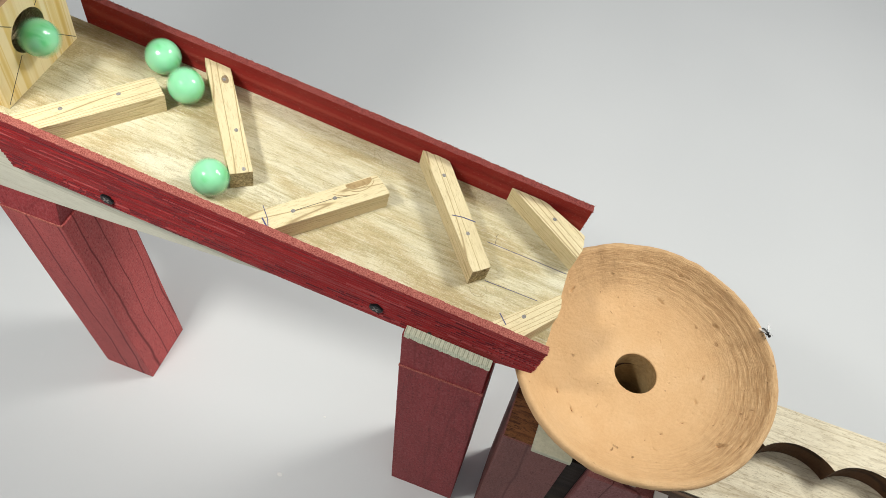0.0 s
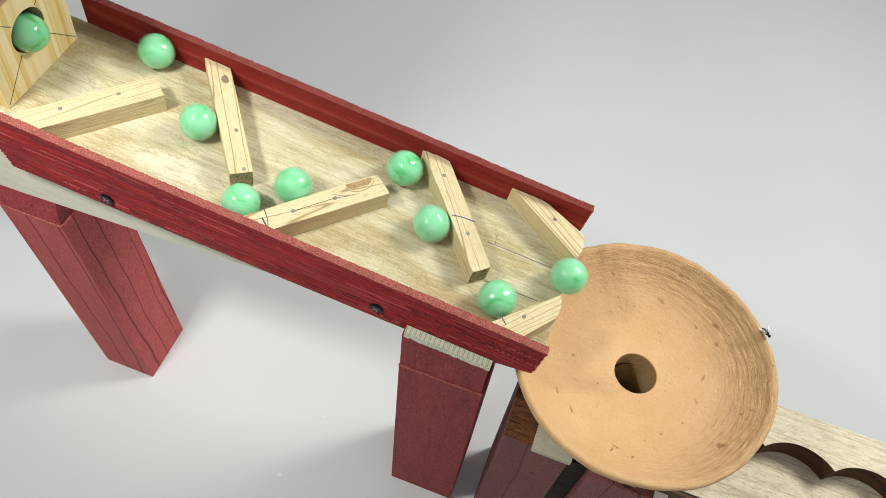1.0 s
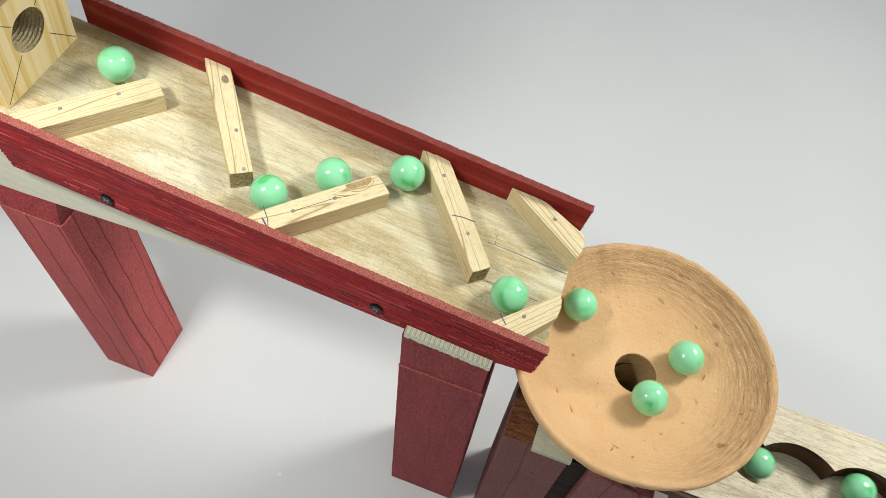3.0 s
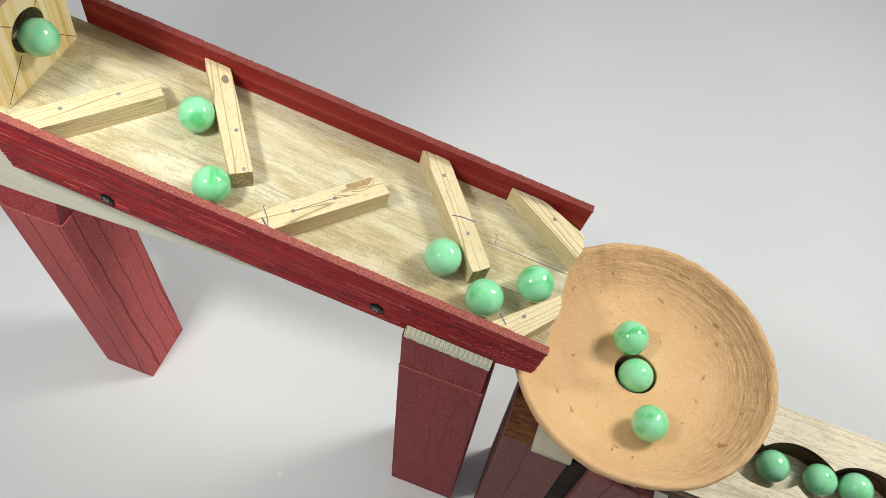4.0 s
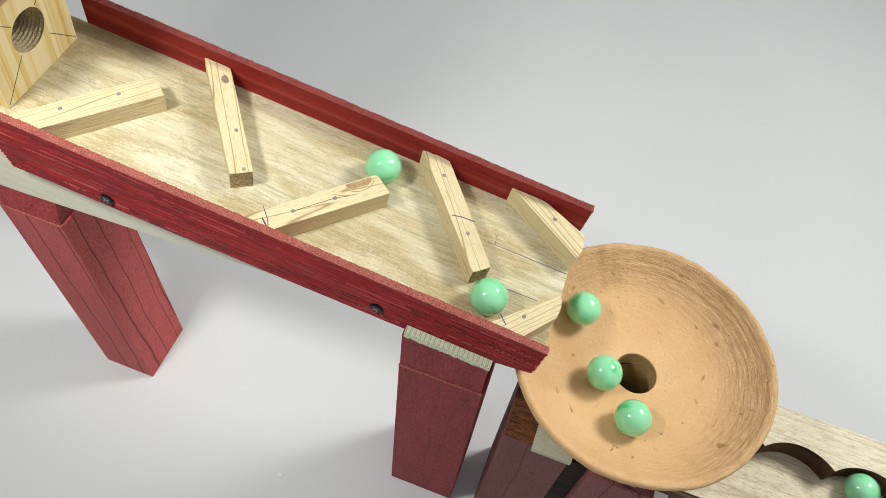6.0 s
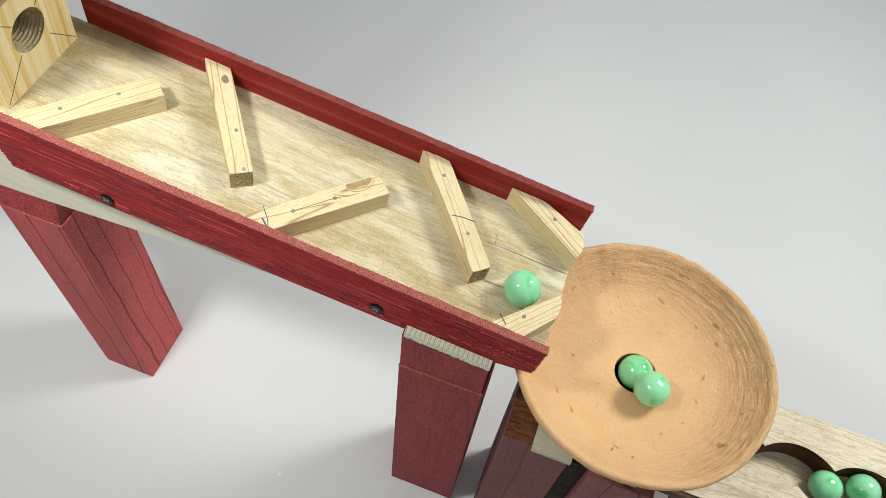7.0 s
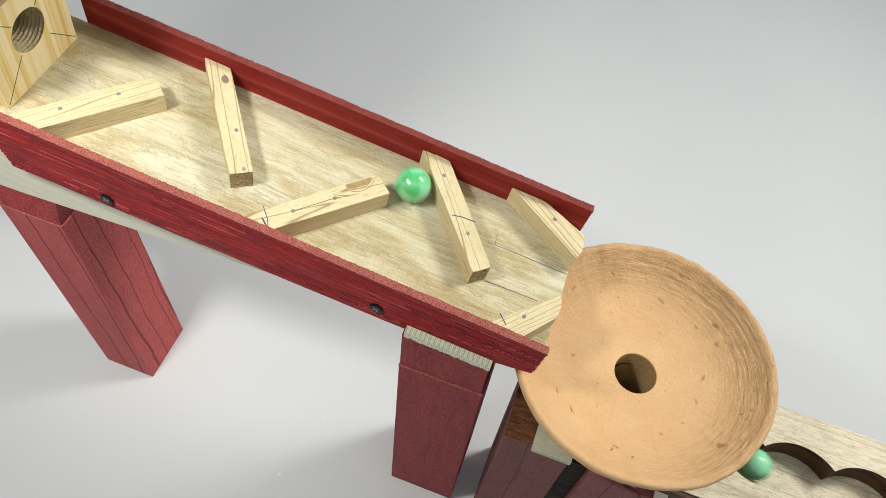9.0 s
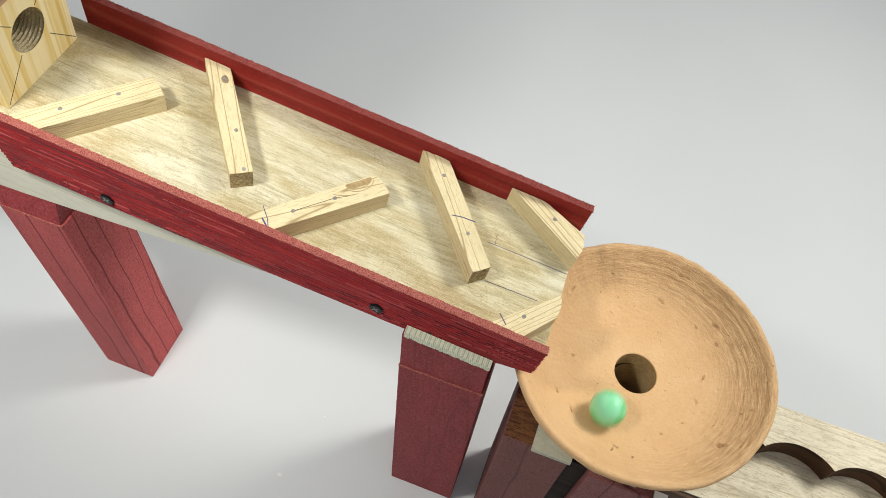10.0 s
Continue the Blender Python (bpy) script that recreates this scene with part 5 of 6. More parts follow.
    roll(marbles['I'], [(0, -0.3384, 0.0352, 0.2786), (0.12, -0.3384, 0.0352, 0.2786), (0.2, -0.3217, 0.0352, 0.2765), (0.52, -0.3217, 0.0352, 0.2765), (0.6, -0.2884, 0.0352, 0.2723), (0.8, -0.2638, 0.0352, 0.2692), (0.9, -0.2456, 0.0352, 0.2669), (1, -0.2424, 0.0352, 0.2665), (1.1, -0.2274, 0.0400, 0.2485), (1.2, -0.2116, 0.0558, 0.2465), (1.3, -0.1888, 0.0617, 0.2437), (1.4, -0.1803, 0.0466, 0.2426), (1.5, -0.1646, 0.0315, 0.2406), (1.6, -0.1497, 0.0129, 0.2387), (1.7, -0.1358, 0.0105, 0.2370), (1.8, -0.1240, 0.0242, 0.2355), (1.9, -0.1138, 0.0350, 0.2342), (2, -0.1077, 0.0424, 0.2334), (2.1, -0.0945, 0.0559, 0.2318), (2.2, -0.0874, 0.0626, 0.2309), (2.3, -0.0768, 0.0537, 0.2295), (2.4, -0.0716, 0.0480, 0.2289), (2.5, -0.0616, 0.0369, 0.2276), (2.6, -0.0566, 0.0306, 0.2270), (2.7, -0.0454, 0.0183, 0.2256), (2.8, -0.0370, 0.0134, 0.2246), (2.9, -0.0281, 0.0147, 0.2234), (3, -0.0196, 0.0196, 0.2224), (3.1, -0.0116, 0.0275, 0.2213), (3.2, -0.0053, 0.0338, 0.2205), (3.3, 0.0000, 0.0390, 0.2199), (3.4, 0.0130, 0.0460, 0.1910), (3.5, 0.0200, 0.0410, 0.1880), (3.6, 0.0280, 0.0420, 0.1870), (3.7, 0.0360, 0.0430, 0.1870), (3.8, 0.0410, 0.0424, 0.1868), (3.9, 0.0402, 0.0414, 0.1868), (4, 0.0387, 0.0408, 0.1868), (4.1, 0.0379, 0.0368, 0.1868), (4.2, 0.0393, 0.0340, 0.1862), (4.3, 0.0445, 0.0315, 0.1776), (4.4, 0.0488, 0.0314, 0.1839), (4.5, 0.0500, 0.0302, 0.1849), (4.6, 0.0479, 0.0291, 0.1831), (4.7, 0.0472, 0.0289, 0.1776), (4.75, 0.0463, 0.0297, 0.1666), (4.82, 0.0463, 0.0297, 0.1316), (5.53, 0.0740, 0.0285, 0.1316), (6.12, 0.1098, 0.0311, 0.1316), (6.2, 0.1389, 0.0342, 0.1316), (6.4, 0.1533, 0.0323, 0.1316), (6.6, 0.1659, 0.0307, 0.1316), (6.8, 0.1817, 0.0349, 0.1316), (7.06, 0.2918, 0.0300, 0.1316), (7.32, 0.3850, 0.0300, 0.1316), (10, 0.3850, 0.0300, 0.1316)])
    roll(marbles['J'], [(0, -0.3551, 0.0352, 0.2807), (0.12, -0.3551, 0.0352, 0.2807), (0.2, -0.3384, 0.0352, 0.2786), (0.52, -0.3384, 0.0352, 0.2786), (0.6, -0.3051, 0.0352, 0.2744), (0.82, -0.3051, 0.0352, 0.2744), (0.9, -0.2717, 0.0352, 0.2702), (1.1, -0.2638, 0.0352, 0.2692), (1.2, -0.2441, 0.0352, 0.2667), (1.3, -0.2314, 0.0352, 0.2531), (1.4, -0.2179, 0.0457, 0.2473), (1.5, -0.2023, 0.0582, 0.2454), (1.6, -0.1900, 0.0618, 0.2438), (1.7, -0.1822, 0.0529, 0.2428), (1.8, -0.1718, 0.0405, 0.2415), (1.9, -0.1643, 0.0309, 0.2406), (2, -0.1600, 0.0251, 0.2400), (2.1, -0.1513, 0.0140, 0.2389), (2.2, -0.1444, 0.0107, 0.2381), (2.3, -0.1347, 0.0159, 0.2369), (2.4, -0.1302, 0.0190, 0.2363), (2.5, -0.1214, 0.0279, 0.2352), (2.6, -0.1161, 0.0331, 0.2345), (2.7, -0.1049, 0.0446, 0.2331), (2.8, -0.0963, 0.0505, 0.2320), (2.9, -0.0875, 0.0575, 0.2309), (3, -0.0802, 0.0567, 0.2300), (3.1, -0.0739, 0.0513, 0.2292), (3.2, -0.0677, 0.0451, 0.2284), (3.3, -0.0619, 0.0378, 0.2276), (3.4, -0.0558, 0.0302, 0.2269), (3.5, -0.0487, 0.0217, 0.2260), (3.6, -0.0417, 0.0132, 0.2251), (3.7, -0.0339, 0.0138, 0.2242), (3.8, -0.0261, 0.0144, 0.2231), (3.9, -0.0172, 0.0246, 0.2220), (4, -0.0108, 0.0296, 0.2212), (4.1, 0.0026, 0.0392, 0.2195), (4.2, 0.0100, 0.0505, 0.1932), (4.3, 0.0228, 0.0333, 0.1944), (4.4, 0.0252, 0.0332, 0.1874), (4.5, 0.0340, 0.0248, 0.1870), (4.6, 0.0348, 0.0155, 0.1870), (4.7, 0.0392, 0.0022, 0.1878), (4.8, 0.0431, 0.0005, 0.1879), (4.9, 0.0506, 0.0055, 0.1870), (5, 0.0533, 0.0106, 0.1865), (5.1, 0.0563, 0.0187, 0.1863), (5.2, 0.0582, 0.0224, 0.1862), (5.3, 0.0553, 0.0188, 0.1863), (5.4, 0.0520, 0.0169, 0.1864), (5.5, 0.0435, 0.0140, 0.1867), (5.6, 0.0385, 0.0130, 0.1869), (5.7, 0.0313, 0.0146, 0.1872), (6, 0.0476, 0.0027, 0.1874), (6.2, 0.0545, 0.0200, 0.1863), (6.4, 0.0469, 0.0292, 0.1774), (6.45, 0.0463, 0.0297, 0.1666), (6.52, 0.0463, 0.0297, 0.1316), (6.79, 0.0740, 0.0285, 0.1316), (7.06, 0.1098, 0.0311, 0.1316), (7.1, 0.1191, 0.0314, 0.1316), (7.2, 0.1230, 0.0286, 0.1316), (7.3, 0.1312, 0.0318, 0.1316), (7.4, 0.1362, 0.0332, 0.1316), (7.5, 0.1507, 0.0359, 0.1316), (7.6, 0.1554, 0.0301, 0.1316), (7.7, 0.1666, 0.0315, 0.1316), (7.8, 0.1722, 0.0342, 0.1316), (7.9, 0.1827, 0.0353, 0.1316), (8.09, 0.2661, 0.0300, 0.1316), (8.27, 0.3326, 0.0300, 0.1316), (10, 0.3326, 0.0300, 0.1316)])
    roll(marbles['K'], [(0, -0.3717, 0.0352, 0.2828), (0.12, -0.3717, 0.0352, 0.2828), (0.2, -0.3551, 0.0352, 0.2807), (0.52, -0.3551, 0.0352, 0.2807), (0.6, -0.3217, 0.0352, 0.2765), (0.82, -0.3217, 0.0352, 0.2765), (0.9, -0.2884, 0.0352, 0.2723), (1.12, -0.2884, 0.0352, 0.2723), (1.2, -0.2717, 0.0352, 0.2702), (1.4, -0.2638, 0.0352, 0.2692), (1.5, -0.2412, 0.0352, 0.2663), (1.6, -0.2210, 0.0524, 0.2477), (1.7, -0.2072, 0.0608, 0.2460), (1.8, -0.1851, 0.0550, 0.2432), (1.9, -0.1798, 0.0439, 0.2425), (2, -0.1741, 0.0385, 0.2418), (2.1, -0.1623, 0.0273, 0.2403), (2.2, -0.1577, 0.0217, 0.2397), (2.3, -0.1531, 0.0163, 0.2392), (2.4, -0.1501, 0.0127, 0.2388), (2.5, -0.1416, 0.0096, 0.2377), (2.6, -0.1367, 0.0113, 0.2371), (2.7, -0.1307, 0.0180, 0.2363), (2.8, -0.1241, 0.0237, 0.2355), (2.9, -0.1165, 0.0315, 0.2346), (3, -0.1082, 0.0400, 0.2335), (3.1, -0.0992, 0.0481, 0.2324), (3.2, -0.0896, 0.0558, 0.2312), (3.3, -0.0811, 0.0575, 0.2301), (3.4, -0.0742, 0.0516, 0.2292), (3.5, -0.0675, 0.0448, 0.2284), (3.6, -0.0610, 0.0368, 0.2275), (3.7, -0.0541, 0.0282, 0.2267), (3.8, -0.0464, 0.0184, 0.2257), (3.9, -0.0350, 0.0118, 0.2243), (4, -0.0288, 0.0136, 0.2235), (4.1, -0.0192, 0.0213, 0.2223), (4.2, -0.0139, 0.0256, 0.2216), (4.3, -0.0022, 0.0375, 0.2201), (4.4, 0.0041, 0.0375, 0.2193), (4.5, 0.0177, 0.0354, 0.1884), (4.6, 0.0245, 0.0359, 0.1875), (4.7, 0.0399, 0.0299, 0.1852), (4.8, 0.0462, 0.0276, 0.1782), (4.9, 0.0662, 0.0180, 0.1864), (5, 0.0744, 0.0164, 0.1876), (5.1, 0.0801, 0.0180, 0.1891), (5.2, 0.0776, 0.0208, 0.1879), (5.3, 0.0718, 0.0236, 0.1866), (5.4, 0.0671, 0.0248, 0.1862), (5.5, 0.0548, 0.0265, 0.1863), (5.6, 0.0477, 0.0301, 0.1768), (5.7, 0.0457, 0.0274, 0.1783), (5.75, 0.0463, 0.0297, 0.1666), (5.82, 0.0463, 0.0297, 0.1316), (6.2, 0.0740, 0.0285, 0.1316), (6.55, 0.1098, 0.0311, 0.1316), (6.6, 0.1240, 0.0297, 0.1316), (6.8, 0.1476, 0.0364, 0.1316), (6.9, 0.1531, 0.0316, 0.1316), (7, 0.1565, 0.0300, 0.1316), (7.1, 0.1633, 0.0296, 0.1316), (7.2, 0.1682, 0.0309, 0.1316), (7.3, 0.1766, 0.0353, 0.1316), (7.4, 0.1800, 0.0349, 0.1316), (7.62, 0.2735, 0.0300, 0.1316), (7.83, 0.3501, 0.0300, 0.1316), (10, 0.3501, 0.0300, 0.1316)])
    roll(marbles['L'], [(0, -0.3884, 0.0352, 0.2849), (0.12, -0.3884, 0.0352, 0.2849), (0.2, -0.3717, 0.0352, 0.2828), (0.52, -0.3717, 0.0352, 0.2828), (0.6, -0.3384, 0.0352, 0.2786), (0.82, -0.3384, 0.0352, 0.2786), (0.9, -0.3051, 0.0352, 0.2744), (1.12, -0.3051, 0.0352, 0.2744), (1.2, -0.2884, 0.0352, 0.2723), (1.5, -0.2638, 0.0352, 0.2692), (1.6, -0.2463, 0.0352, 0.2670), (1.7, -0.2344, 0.0352, 0.2654), (1.8, -0.2189, 0.0490, 0.2475), (1.9, -0.2091, 0.0604, 0.2462), (2, -0.2014, 0.0652, 0.2453), (2.1, -0.1872, 0.0588, 0.2435), (2.2, -0.1849, 0.0528, 0.2432), (2.3, -0.1774, 0.0424, 0.2422), (2.4, -0.1706, 0.0376, 0.2414), (2.5, -0.1608, 0.0250, 0.2401), (2.6, -0.1556, 0.0189, 0.2395), (2.7, -0.1455, 0.0107, 0.2382), (2.8, -0.1400, 0.0111, 0.2375), (2.9, -0.1345, 0.0126, 0.2368), (3, -0.1281, 0.0193, 0.2360), (3.1, -0.1216, 0.0263, 0.2352), (3.2, -0.1138, 0.0343, 0.2342), (3.3, -0.1057, 0.0426, 0.2332), (3.4, -0.0967, 0.0502, 0.2321), (3.5, -0.0873, 0.0576, 0.2309), (3.6, -0.0797, 0.0563, 0.2299), (3.7, -0.0730, 0.0506, 0.2291), (3.8, -0.0666, 0.0433, 0.2283), (3.9, -0.0566, 0.0306, 0.2270), (4, -0.0510, 0.0239, 0.2263), (4.1, -0.0396, 0.0106, 0.2249), (4.2, -0.0335, 0.0125, 0.2241), (4.3, -0.0209, 0.0187, 0.2225), (4.4, -0.0160, 0.0240, 0.2219), (4.5, -0.0034, 0.0363, 0.2203), (4.6, 0.0021, 0.0390, 0.2196), (4.7, 0.0152, 0.0354, 0.1941), (4.8, 0.0283, 0.0288, 0.1957), (4.9, 0.0482, 0.0343, 0.1722), (5, 0.0507, 0.0271, 0.1857), (5.1, 0.0448, 0.0331, 0.1826), (5.2, 0.0446, 0.0309, 0.1776), (5.3, 0.0446, 0.0275, 0.1784), (5.35, 0.0463, 0.0297, 0.1666), (5.42, 0.0463, 0.0297, 0.1316), (5.91, 0.0740, 0.0285, 0.1316), (6.35, 0.1098, 0.0311, 0.1316), (6.4, 0.1240, 0.0297, 0.1316), (6.6, 0.1473, 0.0366, 0.1316), (6.8, 0.1601, 0.0283, 0.1316), (6.9, 0.1703, 0.0329, 0.1316), (7, 0.1750, 0.0353, 0.1316), (7.1, 0.1822, 0.0351, 0.1316), (7.34, 0.2833, 0.0300, 0.1316), (7.57, 0.3675, 0.0300, 0.1316), (10, 0.3675, 0.0300, 0.1316)])
    roll(marbles['M'], [(0, -0.4051, 0.0352, 0.2870), (0.12, -0.4051, 0.0352, 0.2870), (0.2, -0.3884, 0.0352, 0.2849), (0.52, -0.3884, 0.0352, 0.2849), (0.6, -0.3551, 0.0352, 0.2807), (0.82, -0.3551, 0.0352, 0.2807), (0.9, -0.3217, 0.0352, 0.2765), (1.12, -0.3217, 0.0352, 0.2765), (1.2, -0.3051, 0.0352, 0.2744), (1.42, -0.3051, 0.0352, 0.2744), (1.5, -0.2884, 0.0352, 0.2723), (2.6, -0.2638, 0.0352, 0.2692), (2.7, -0.2448, 0.0352, 0.2668), (2.8, -0.2350, 0.0360, 0.2580), (2.9, -0.2225, 0.0440, 0.2480), (3, -0.2164, 0.0494, 0.2471), (3.1, -0.2104, 0.0569, 0.2464), (3.2, -0.2027, 0.0592, 0.2454), (3.3, -0.1942, 0.0592, 0.2444), (3.4, -0.1866, 0.0576, 0.2434), (3.5, -0.1816, 0.0517, 0.2428), (3.6, -0.1766, 0.0458, 0.2421), (3.7, -0.1709, 0.0390, 0.2414), (3.8, -0.1650, 0.0313, 0.2407), (3.9, -0.1549, 0.0186, 0.2394), (4, -0.1503, 0.0120, 0.2388), (4.1, -0.1406, 0.0092, 0.2376), (4.2, -0.1358, 0.0105, 0.2370), (4.3, -0.1291, 0.0189, 0.2361), (4.4, -0.1243, 0.0227, 0.2355), (4.5, -0.1145, 0.0343, 0.2343), (4.6, -0.1089, 0.0404, 0.2336), (4.7, -0.0960, 0.0543, 0.2320), (4.8, -0.0885, 0.0613, 0.2310), (4.9, -0.0777, 0.0560, 0.2297), (5, -0.0730, 0.0516, 0.2291), (5.1, -0.0647, 0.0411, 0.2280), (5.2, -0.0601, 0.0357, 0.2274), (5.3, -0.0494, 0.0223, 0.2261), (5.4, -0.0442, 0.0165, 0.2254), (5.5, -0.0331, 0.0121, 0.2240), (5.6, -0.0262, 0.0149, 0.2232), (5.7, -0.0170, 0.0241, 0.2220), (5.8, -0.0085, 0.0315, 0.2208), (5.9, 0.0002, 0.0389, 0.2199), (6, 0.0140, 0.0450, 0.1905), (6.1, 0.0330, 0.0420, 0.1872), (6.2, 0.0543, 0.0345, 0.1863), (6.4, 0.0703, 0.0467, 0.1871), (6.6, 0.0497, 0.0180, 0.1865), (6.8, 0.0461, 0.0301, 0.1767), (6.85, 0.0463, 0.0297, 0.1666), (6.92, 0.0463, 0.0297, 0.1316), (7.13, 0.0740, 0.0285, 0.1316), (7.37, 0.1098, 0.0311, 0.1316), (7.4, 0.1202, 0.0306, 0.1316), (7.5, 0.1347, 0.0311, 0.1316), (7.6, 0.1369, 0.0316, 0.1316), (7.7, 0.1427, 0.0364, 0.1316), (7.8, 0.1470, 0.0368, 0.1316), (7.9, 0.1542, 0.0320, 0.1316), (8, 0.1566, 0.0294, 0.1316), (8.1, 0.1628, 0.0289, 0.1316), (8.2, 0.1677, 0.0313, 0.1316), (8.3, 0.1817, 0.0349, 0.1316), (8.46, 0.2569, 0.0300, 0.1316), (8.63, 0.3152, 0.0300, 0.1316), (10, 0.3152, 0.0300, 0.1316)])
    roll(marbles['O'], [(0, -0.4217, 0.0352, 0.2891), (0.12, -0.4217, 0.0352, 0.2891), (0.2, -0.4051, 0.0352, 0.2870), (0.52, -0.4051, 0.0352, 0.2870), (0.6, -0.3717, 0.0352, 0.2828), (0.82, -0.3717, 0.0352, 0.2828), (0.9, -0.3384, 0.0352, 0.2786), (1.12, -0.3384, 0.0352, 0.2786), (1.2, -0.3217, 0.0352, 0.2765), (1.42, -0.3217, 0.0352, 0.2765), (1.5, -0.3051, 0.0352, 0.2744), (2.62, -0.3051, 0.0352, 0.2744), (2.7, -0.2717, 0.0352, 0.2702), (3, -0.2638, 0.0352, 0.2692), (3.1, -0.2424, 0.0352, 0.2665), (3.2, -0.2310, 0.0380, 0.2530), (3.3, -0.2190, 0.0510, 0.2476), (3.4, -0.2120, 0.0580, 0.2466), (3.5, -0.2050, 0.0630, 0.2457), (3.6, -0.1970, 0.0640, 0.2447), (3.7, -0.1910, 0.0615, 0.2440), (3.8, -0.1873, 0.0571, 0.2435), (3.9, -0.1791, 0.0465, 0.2425), (4, -0.1735, 0.0417, 0.2417), (4.1, -0.1632, 0.0309, 0.2404), (4.2, -0.1585, 0.0233, 0.2399), (4.3, -0.1480, 0.0107, 0.2385), (4.4, -0.1422, 0.0103, 0.2378), (4.5, -0.1357, 0.0128, 0.2370), (4.6, -0.1335, 0.0165, 0.2367), (4.7, -0.1255, 0.0221, 0.2357), (4.8, -0.1218, 0.0260, 0.2352), (4.9, -0.1125, 0.0357, 0.2341), (5, -0.1080, 0.0408, 0.2335), (5.1, -0.0967, 0.0547, 0.2320), (5.2, -0.0901, 0.0597, 0.2312), (5.3, -0.0795, 0.0578, 0.2299), (5.4, -0.0746, 0.0542, 0.2293), (5.5, -0.0668, 0.0429, 0.2283), (5.6, -0.0620, 0.0380, 0.2277), (5.7, -0.0520, 0.0252, 0.2264), (5.8, -0.0442, 0.0162, 0.2254), (5.9, -0.0359, 0.0135, 0.2244), (6, -0.0272, 0.0149, 0.2233), (6.1, -0.0190, 0.0202, 0.2223), (6.2, -0.0112, 0.0279, 0.2213), (6.3, -0.0052, 0.0339, 0.2205), (6.4, 0.0020, 0.0390, 0.2196), (6.5, 0.0200, 0.0440, 0.1890), (6.6, 0.0420, 0.0450, 0.1870), (6.7, 0.0560, 0.0350, 0.1860), (6.8, 0.0563, 0.0239, 0.1863), (6.9, 0.0485, 0.0304, 0.1768), (7, 0.0461, 0.0301, 0.1767), (7.05, 0.0463, 0.0297, 0.1666), (7.12, 0.0463, 0.0297, 0.1316), (7.66, 0.0740, 0.0285, 0.1316), (8.14, 0.1098, 0.0311, 0.1316), (8.2, 0.1199, 0.0311, 0.1316), (8.3, 0.1373, 0.0336, 0.1316), (8.4, 0.1554, 0.0301, 0.1316), (8.5, 0.1682, 0.0315, 0.1316), (8.6, 0.1817, 0.0338, 0.1316), (8.74, 0.2482, 0.0300, 0.1316), (8.88, 0.2977, 0.0300, 0.1316), (10, 0.2977, 0.0300, 0.1316)])
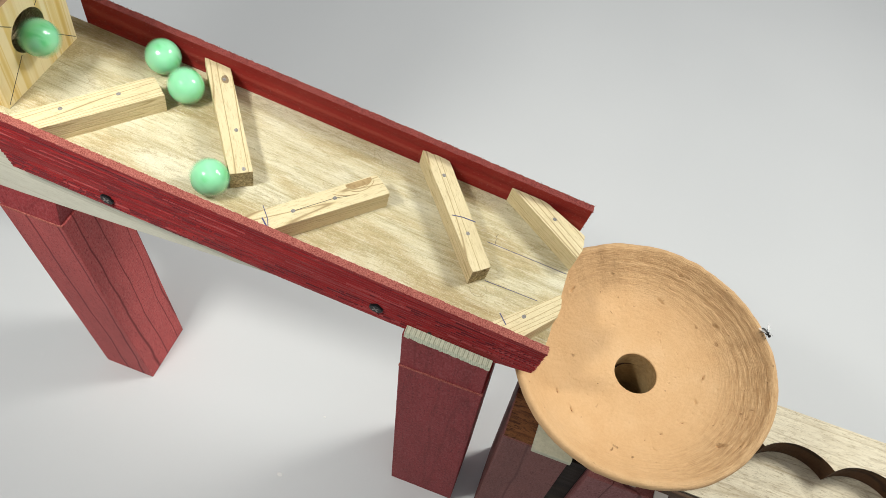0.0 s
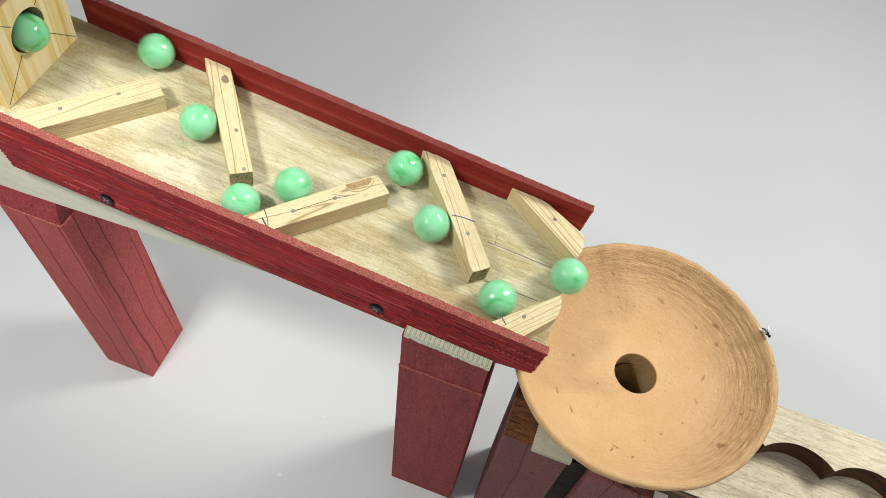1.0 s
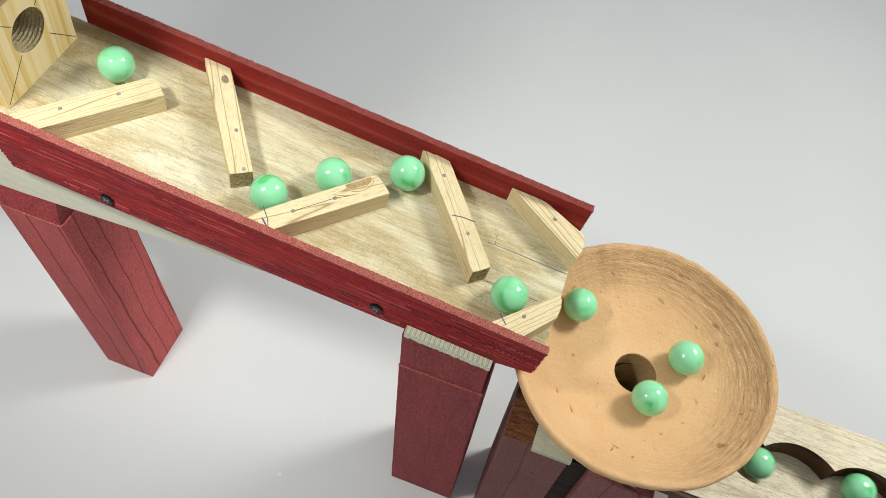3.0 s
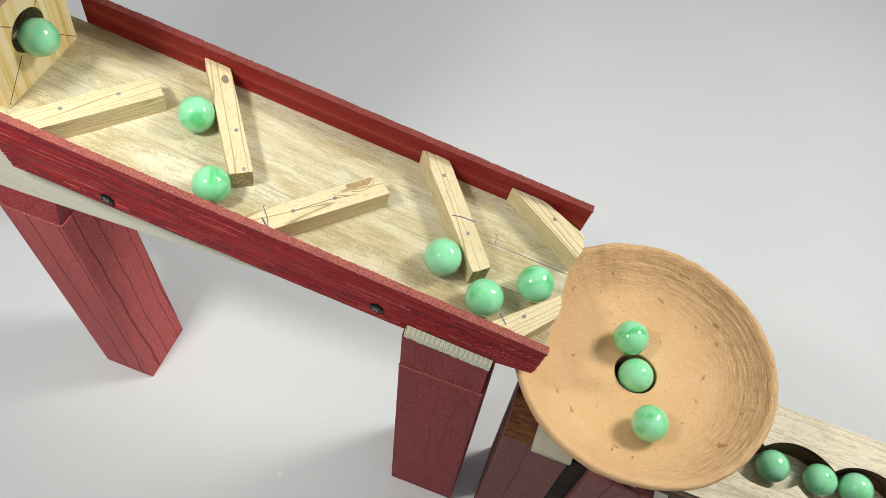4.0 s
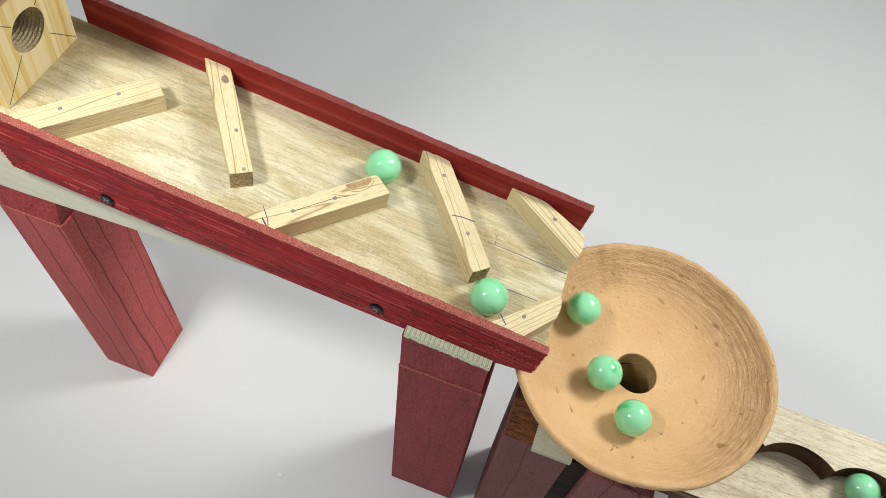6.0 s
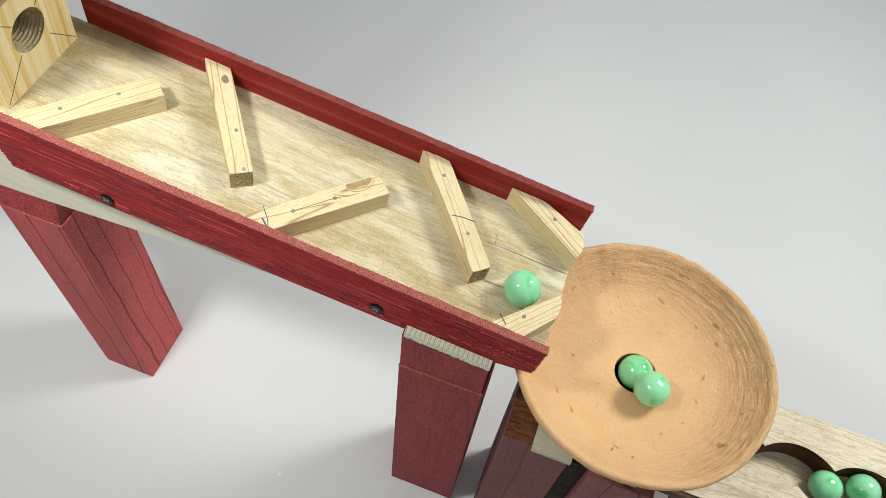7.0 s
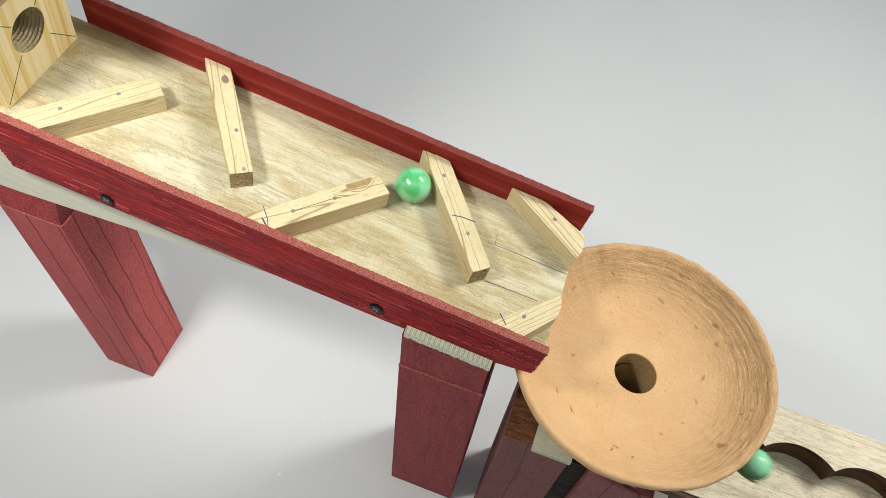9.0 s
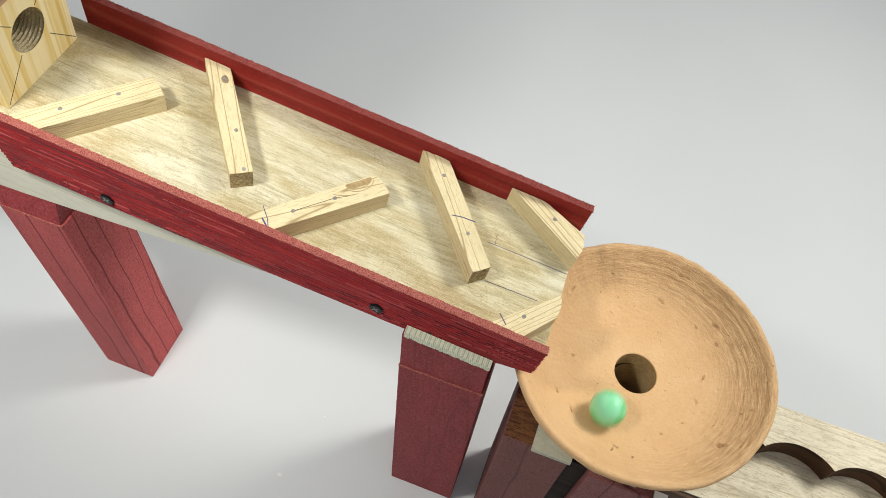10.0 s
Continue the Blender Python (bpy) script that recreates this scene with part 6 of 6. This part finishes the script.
    roll(marbles['Q'], [(0, -0.4384, 0.0352, 0.2912), (0.12, -0.4384, 0.0352, 0.2912), (0.2, -0.4217, 0.0352, 0.2891), (0.52, -0.4217, 0.0352, 0.2891), (0.6, -0.3884, 0.0352, 0.2849), (0.82, -0.3884, 0.0352, 0.2849), (0.9, -0.3551, 0.0352, 0.2807), (1.12, -0.3551, 0.0352, 0.2807), (1.2, -0.3384, 0.0352, 0.2786), (1.42, -0.3384, 0.0352, 0.2786), (1.5, -0.3217, 0.0352, 0.2765), (2.62, -0.3217, 0.0352, 0.2765), (2.7, -0.2884, 0.0352, 0.2723), (3.02, -0.2884, 0.0352, 0.2723), (3.1, -0.2717, 0.0352, 0.2702), (3.7, -0.2638, 0.0352, 0.2692), (3.8, -0.2474, 0.0352, 0.2671), (3.9, -0.2430, 0.0352, 0.2665), (4, -0.2377, 0.0352, 0.2659), (4.1, -0.2268, 0.0381, 0.2485), (4.2, -0.2237, 0.0438, 0.2481), (4.3, -0.2156, 0.0533, 0.2470), (4.4, -0.2085, 0.0584, 0.2462), (4.5, -0.1929, 0.0635, 0.2442), (4.6, -0.1893, 0.0606, 0.2437), (4.7, -0.1838, 0.0527, 0.2430), (4.8, -0.1782, 0.0492, 0.2423), (4.9, -0.1712, 0.0394, 0.2414), (5, -0.1666, 0.0342, 0.2409), (5.1, -0.1579, 0.0222, 0.2398), (5.2, -0.1527, 0.0165, 0.2391), (5.3, -0.1430, 0.0098, 0.2379), (5.4, -0.1379, 0.0097, 0.2372), (5.5, -0.1311, 0.0159, 0.2364), (5.6, -0.1276, 0.0210, 0.2359), (5.7, -0.1181, 0.0313, 0.2348), (5.8, -0.1096, 0.0386, 0.2337), (5.9, -0.1007, 0.0470, 0.2326), (6, -0.0909, 0.0548, 0.2314), (6.1, -0.0820, 0.0582, 0.2302), (6.2, -0.0749, 0.0522, 0.2293), (6.3, -0.0680, 0.0455, 0.2284), (6.4, -0.0615, 0.0373, 0.2276), (6.5, -0.0545, 0.0287, 0.2267), (6.6, -0.0467, 0.0192, 0.2258), (6.7, -0.0386, 0.0131, 0.2248), (6.8, -0.0299, 0.0137, 0.2236), (6.9, -0.0201, 0.0208, 0.2224), (7, -0.0153, 0.0250, 0.2218), (7.1, -0.0038, 0.0360, 0.2203), (7.2, 0.0012, 0.0385, 0.2197), (7.3, 0.0122, 0.0411, 0.1938), (7.4, 0.0090, 0.0231, 0.2187), (7.5, 0.0272, 0.0319, 0.1872), (7.6, 0.0328, 0.0285, 0.1870), (7.7, 0.0402, 0.0218, 0.1868), (7.8, 0.0446, 0.0184, 0.1866), (7.9, 0.0545, 0.0174, 0.1863), (8, 0.0578, 0.0164, 0.1863), (8.1, 0.0603, 0.0169, 0.1863), (8.2, 0.0589, 0.0186, 0.1862), (8.3, 0.0487, 0.0231, 0.1863), (8.35, 0.0463, 0.0297, 0.1666), (8.42, 0.0463, 0.0297, 0.1530), (8.54, 0.0463, 0.0300, 0.1490), (8.62, 0.0520, 0.0290, 0.1316), (8.69, 0.0740, 0.0285, 0.1316), (8.96, 0.1098, 0.0311, 0.1316), (9, 0.1216, 0.0283, 0.1316), (9.1, 0.1363, 0.0320, 0.1316), (9.2, 0.1504, 0.0358, 0.1316), (9.3, 0.1606, 0.0279, 0.1316), (9.4, 0.1756, 0.0326, 0.1316), (9.53, 0.2277, 0.0300, 0.1316), (9.65, 0.2628, 0.0300, 0.1316), (10, 0.2628, 0.0300, 0.1316)])
    roll(marbles['R'], [(0, -0.4551, 0.0352, 0.2933), (0.12, -0.4551, 0.0352, 0.2933), (0.2, -0.4384, 0.0352, 0.2912), (0.52, -0.4384, 0.0352, 0.2912), (0.6, -0.4051, 0.0352, 0.2870), (0.82, -0.4051, 0.0352, 0.2870), (0.9, -0.3717, 0.0352, 0.2828), (1.12, -0.3717, 0.0352, 0.2828), (1.2, -0.3551, 0.0352, 0.2807), (1.42, -0.3551, 0.0352, 0.2807), (1.5, -0.3384, 0.0352, 0.2786), (2.62, -0.3384, 0.0352, 0.2786), (2.7, -0.3051, 0.0352, 0.2744), (3.02, -0.3051, 0.0352, 0.2744), (3.1, -0.2884, 0.0352, 0.2723), (3.72, -0.2884, 0.0352, 0.2723), (3.8, -0.2717, 0.0352, 0.2702), (7.2, -0.2638, 0.0352, 0.2692), (7.3, -0.2406, 0.0352, 0.2662), (7.4, -0.2309, 0.0385, 0.2530), (7.5, -0.2190, 0.0509, 0.2475), (7.6, -0.2155, 0.0605, 0.2470), (7.7, -0.2062, 0.0574, 0.2459), (7.8, -0.2039, 0.0581, 0.2456), (7.9, -0.1976, 0.0635, 0.2448), (8, -0.1933, 0.0637, 0.2442), (8.1, -0.1890, 0.0600, 0.2437), (8.2, -0.1858, 0.0573, 0.2433), (8.3, -0.1767, 0.0464, 0.2421), (8.4, -0.1658, 0.0326, 0.2408), (8.5, -0.1526, 0.0153, 0.2391), (8.6, -0.1371, 0.0111, 0.2371), (8.7, -0.1277, 0.0222, 0.2360), (8.8, -0.1105, 0.0381, 0.2338), (8.9, -0.0916, 0.0595, 0.2314), (9, -0.0757, 0.0522, 0.2294), (9.1, -0.0599, 0.0352, 0.2274), (9.2, -0.0440, 0.0160, 0.2254), (9.3, -0.0254, 0.0170, 0.2231), (9.4, -0.0060, 0.0344, 0.2206), (9.5, 0.0149, 0.0349, 0.1959), (9.6, 0.0587, 0.0290, 0.1887), (9.7, 0.0876, 0.0451, 0.1937), (9.8, 0.0840, 0.0469, 0.1918), (9.9, 0.0496, 0.0348, 0.1857), (10, 0.0363, 0.0027, 0.1879)])
    # the fly takes off from the rim and settles far off on the sheet
    walk(fly, [(0, pose(0.0957, 0.0622, 0.1937, 0, -6, -45)), (0.9, pose(0.0957, 0.0622, 0.1937, 0, -6, -45)), (1.03, pose(0.0957, 0.0622, 0.1937, 0, -6, -45)), (1.1, pose(0.1238, 0.0594, 0.2340, 0, -25, -10)),
               (1.2, pose(0.2600, 0.0600, 0.3000, 0, -15, 5)), (1.33, pose(0.5500, 0.1200, 0.1600, 0, 10, 10)), (1.5, pose(0.7500, 0.1800, 0.0003, 0, 0, 15)), (10, pose(0.7500, 0.1800, 0.0003, 0, 0, 15))])


motions()
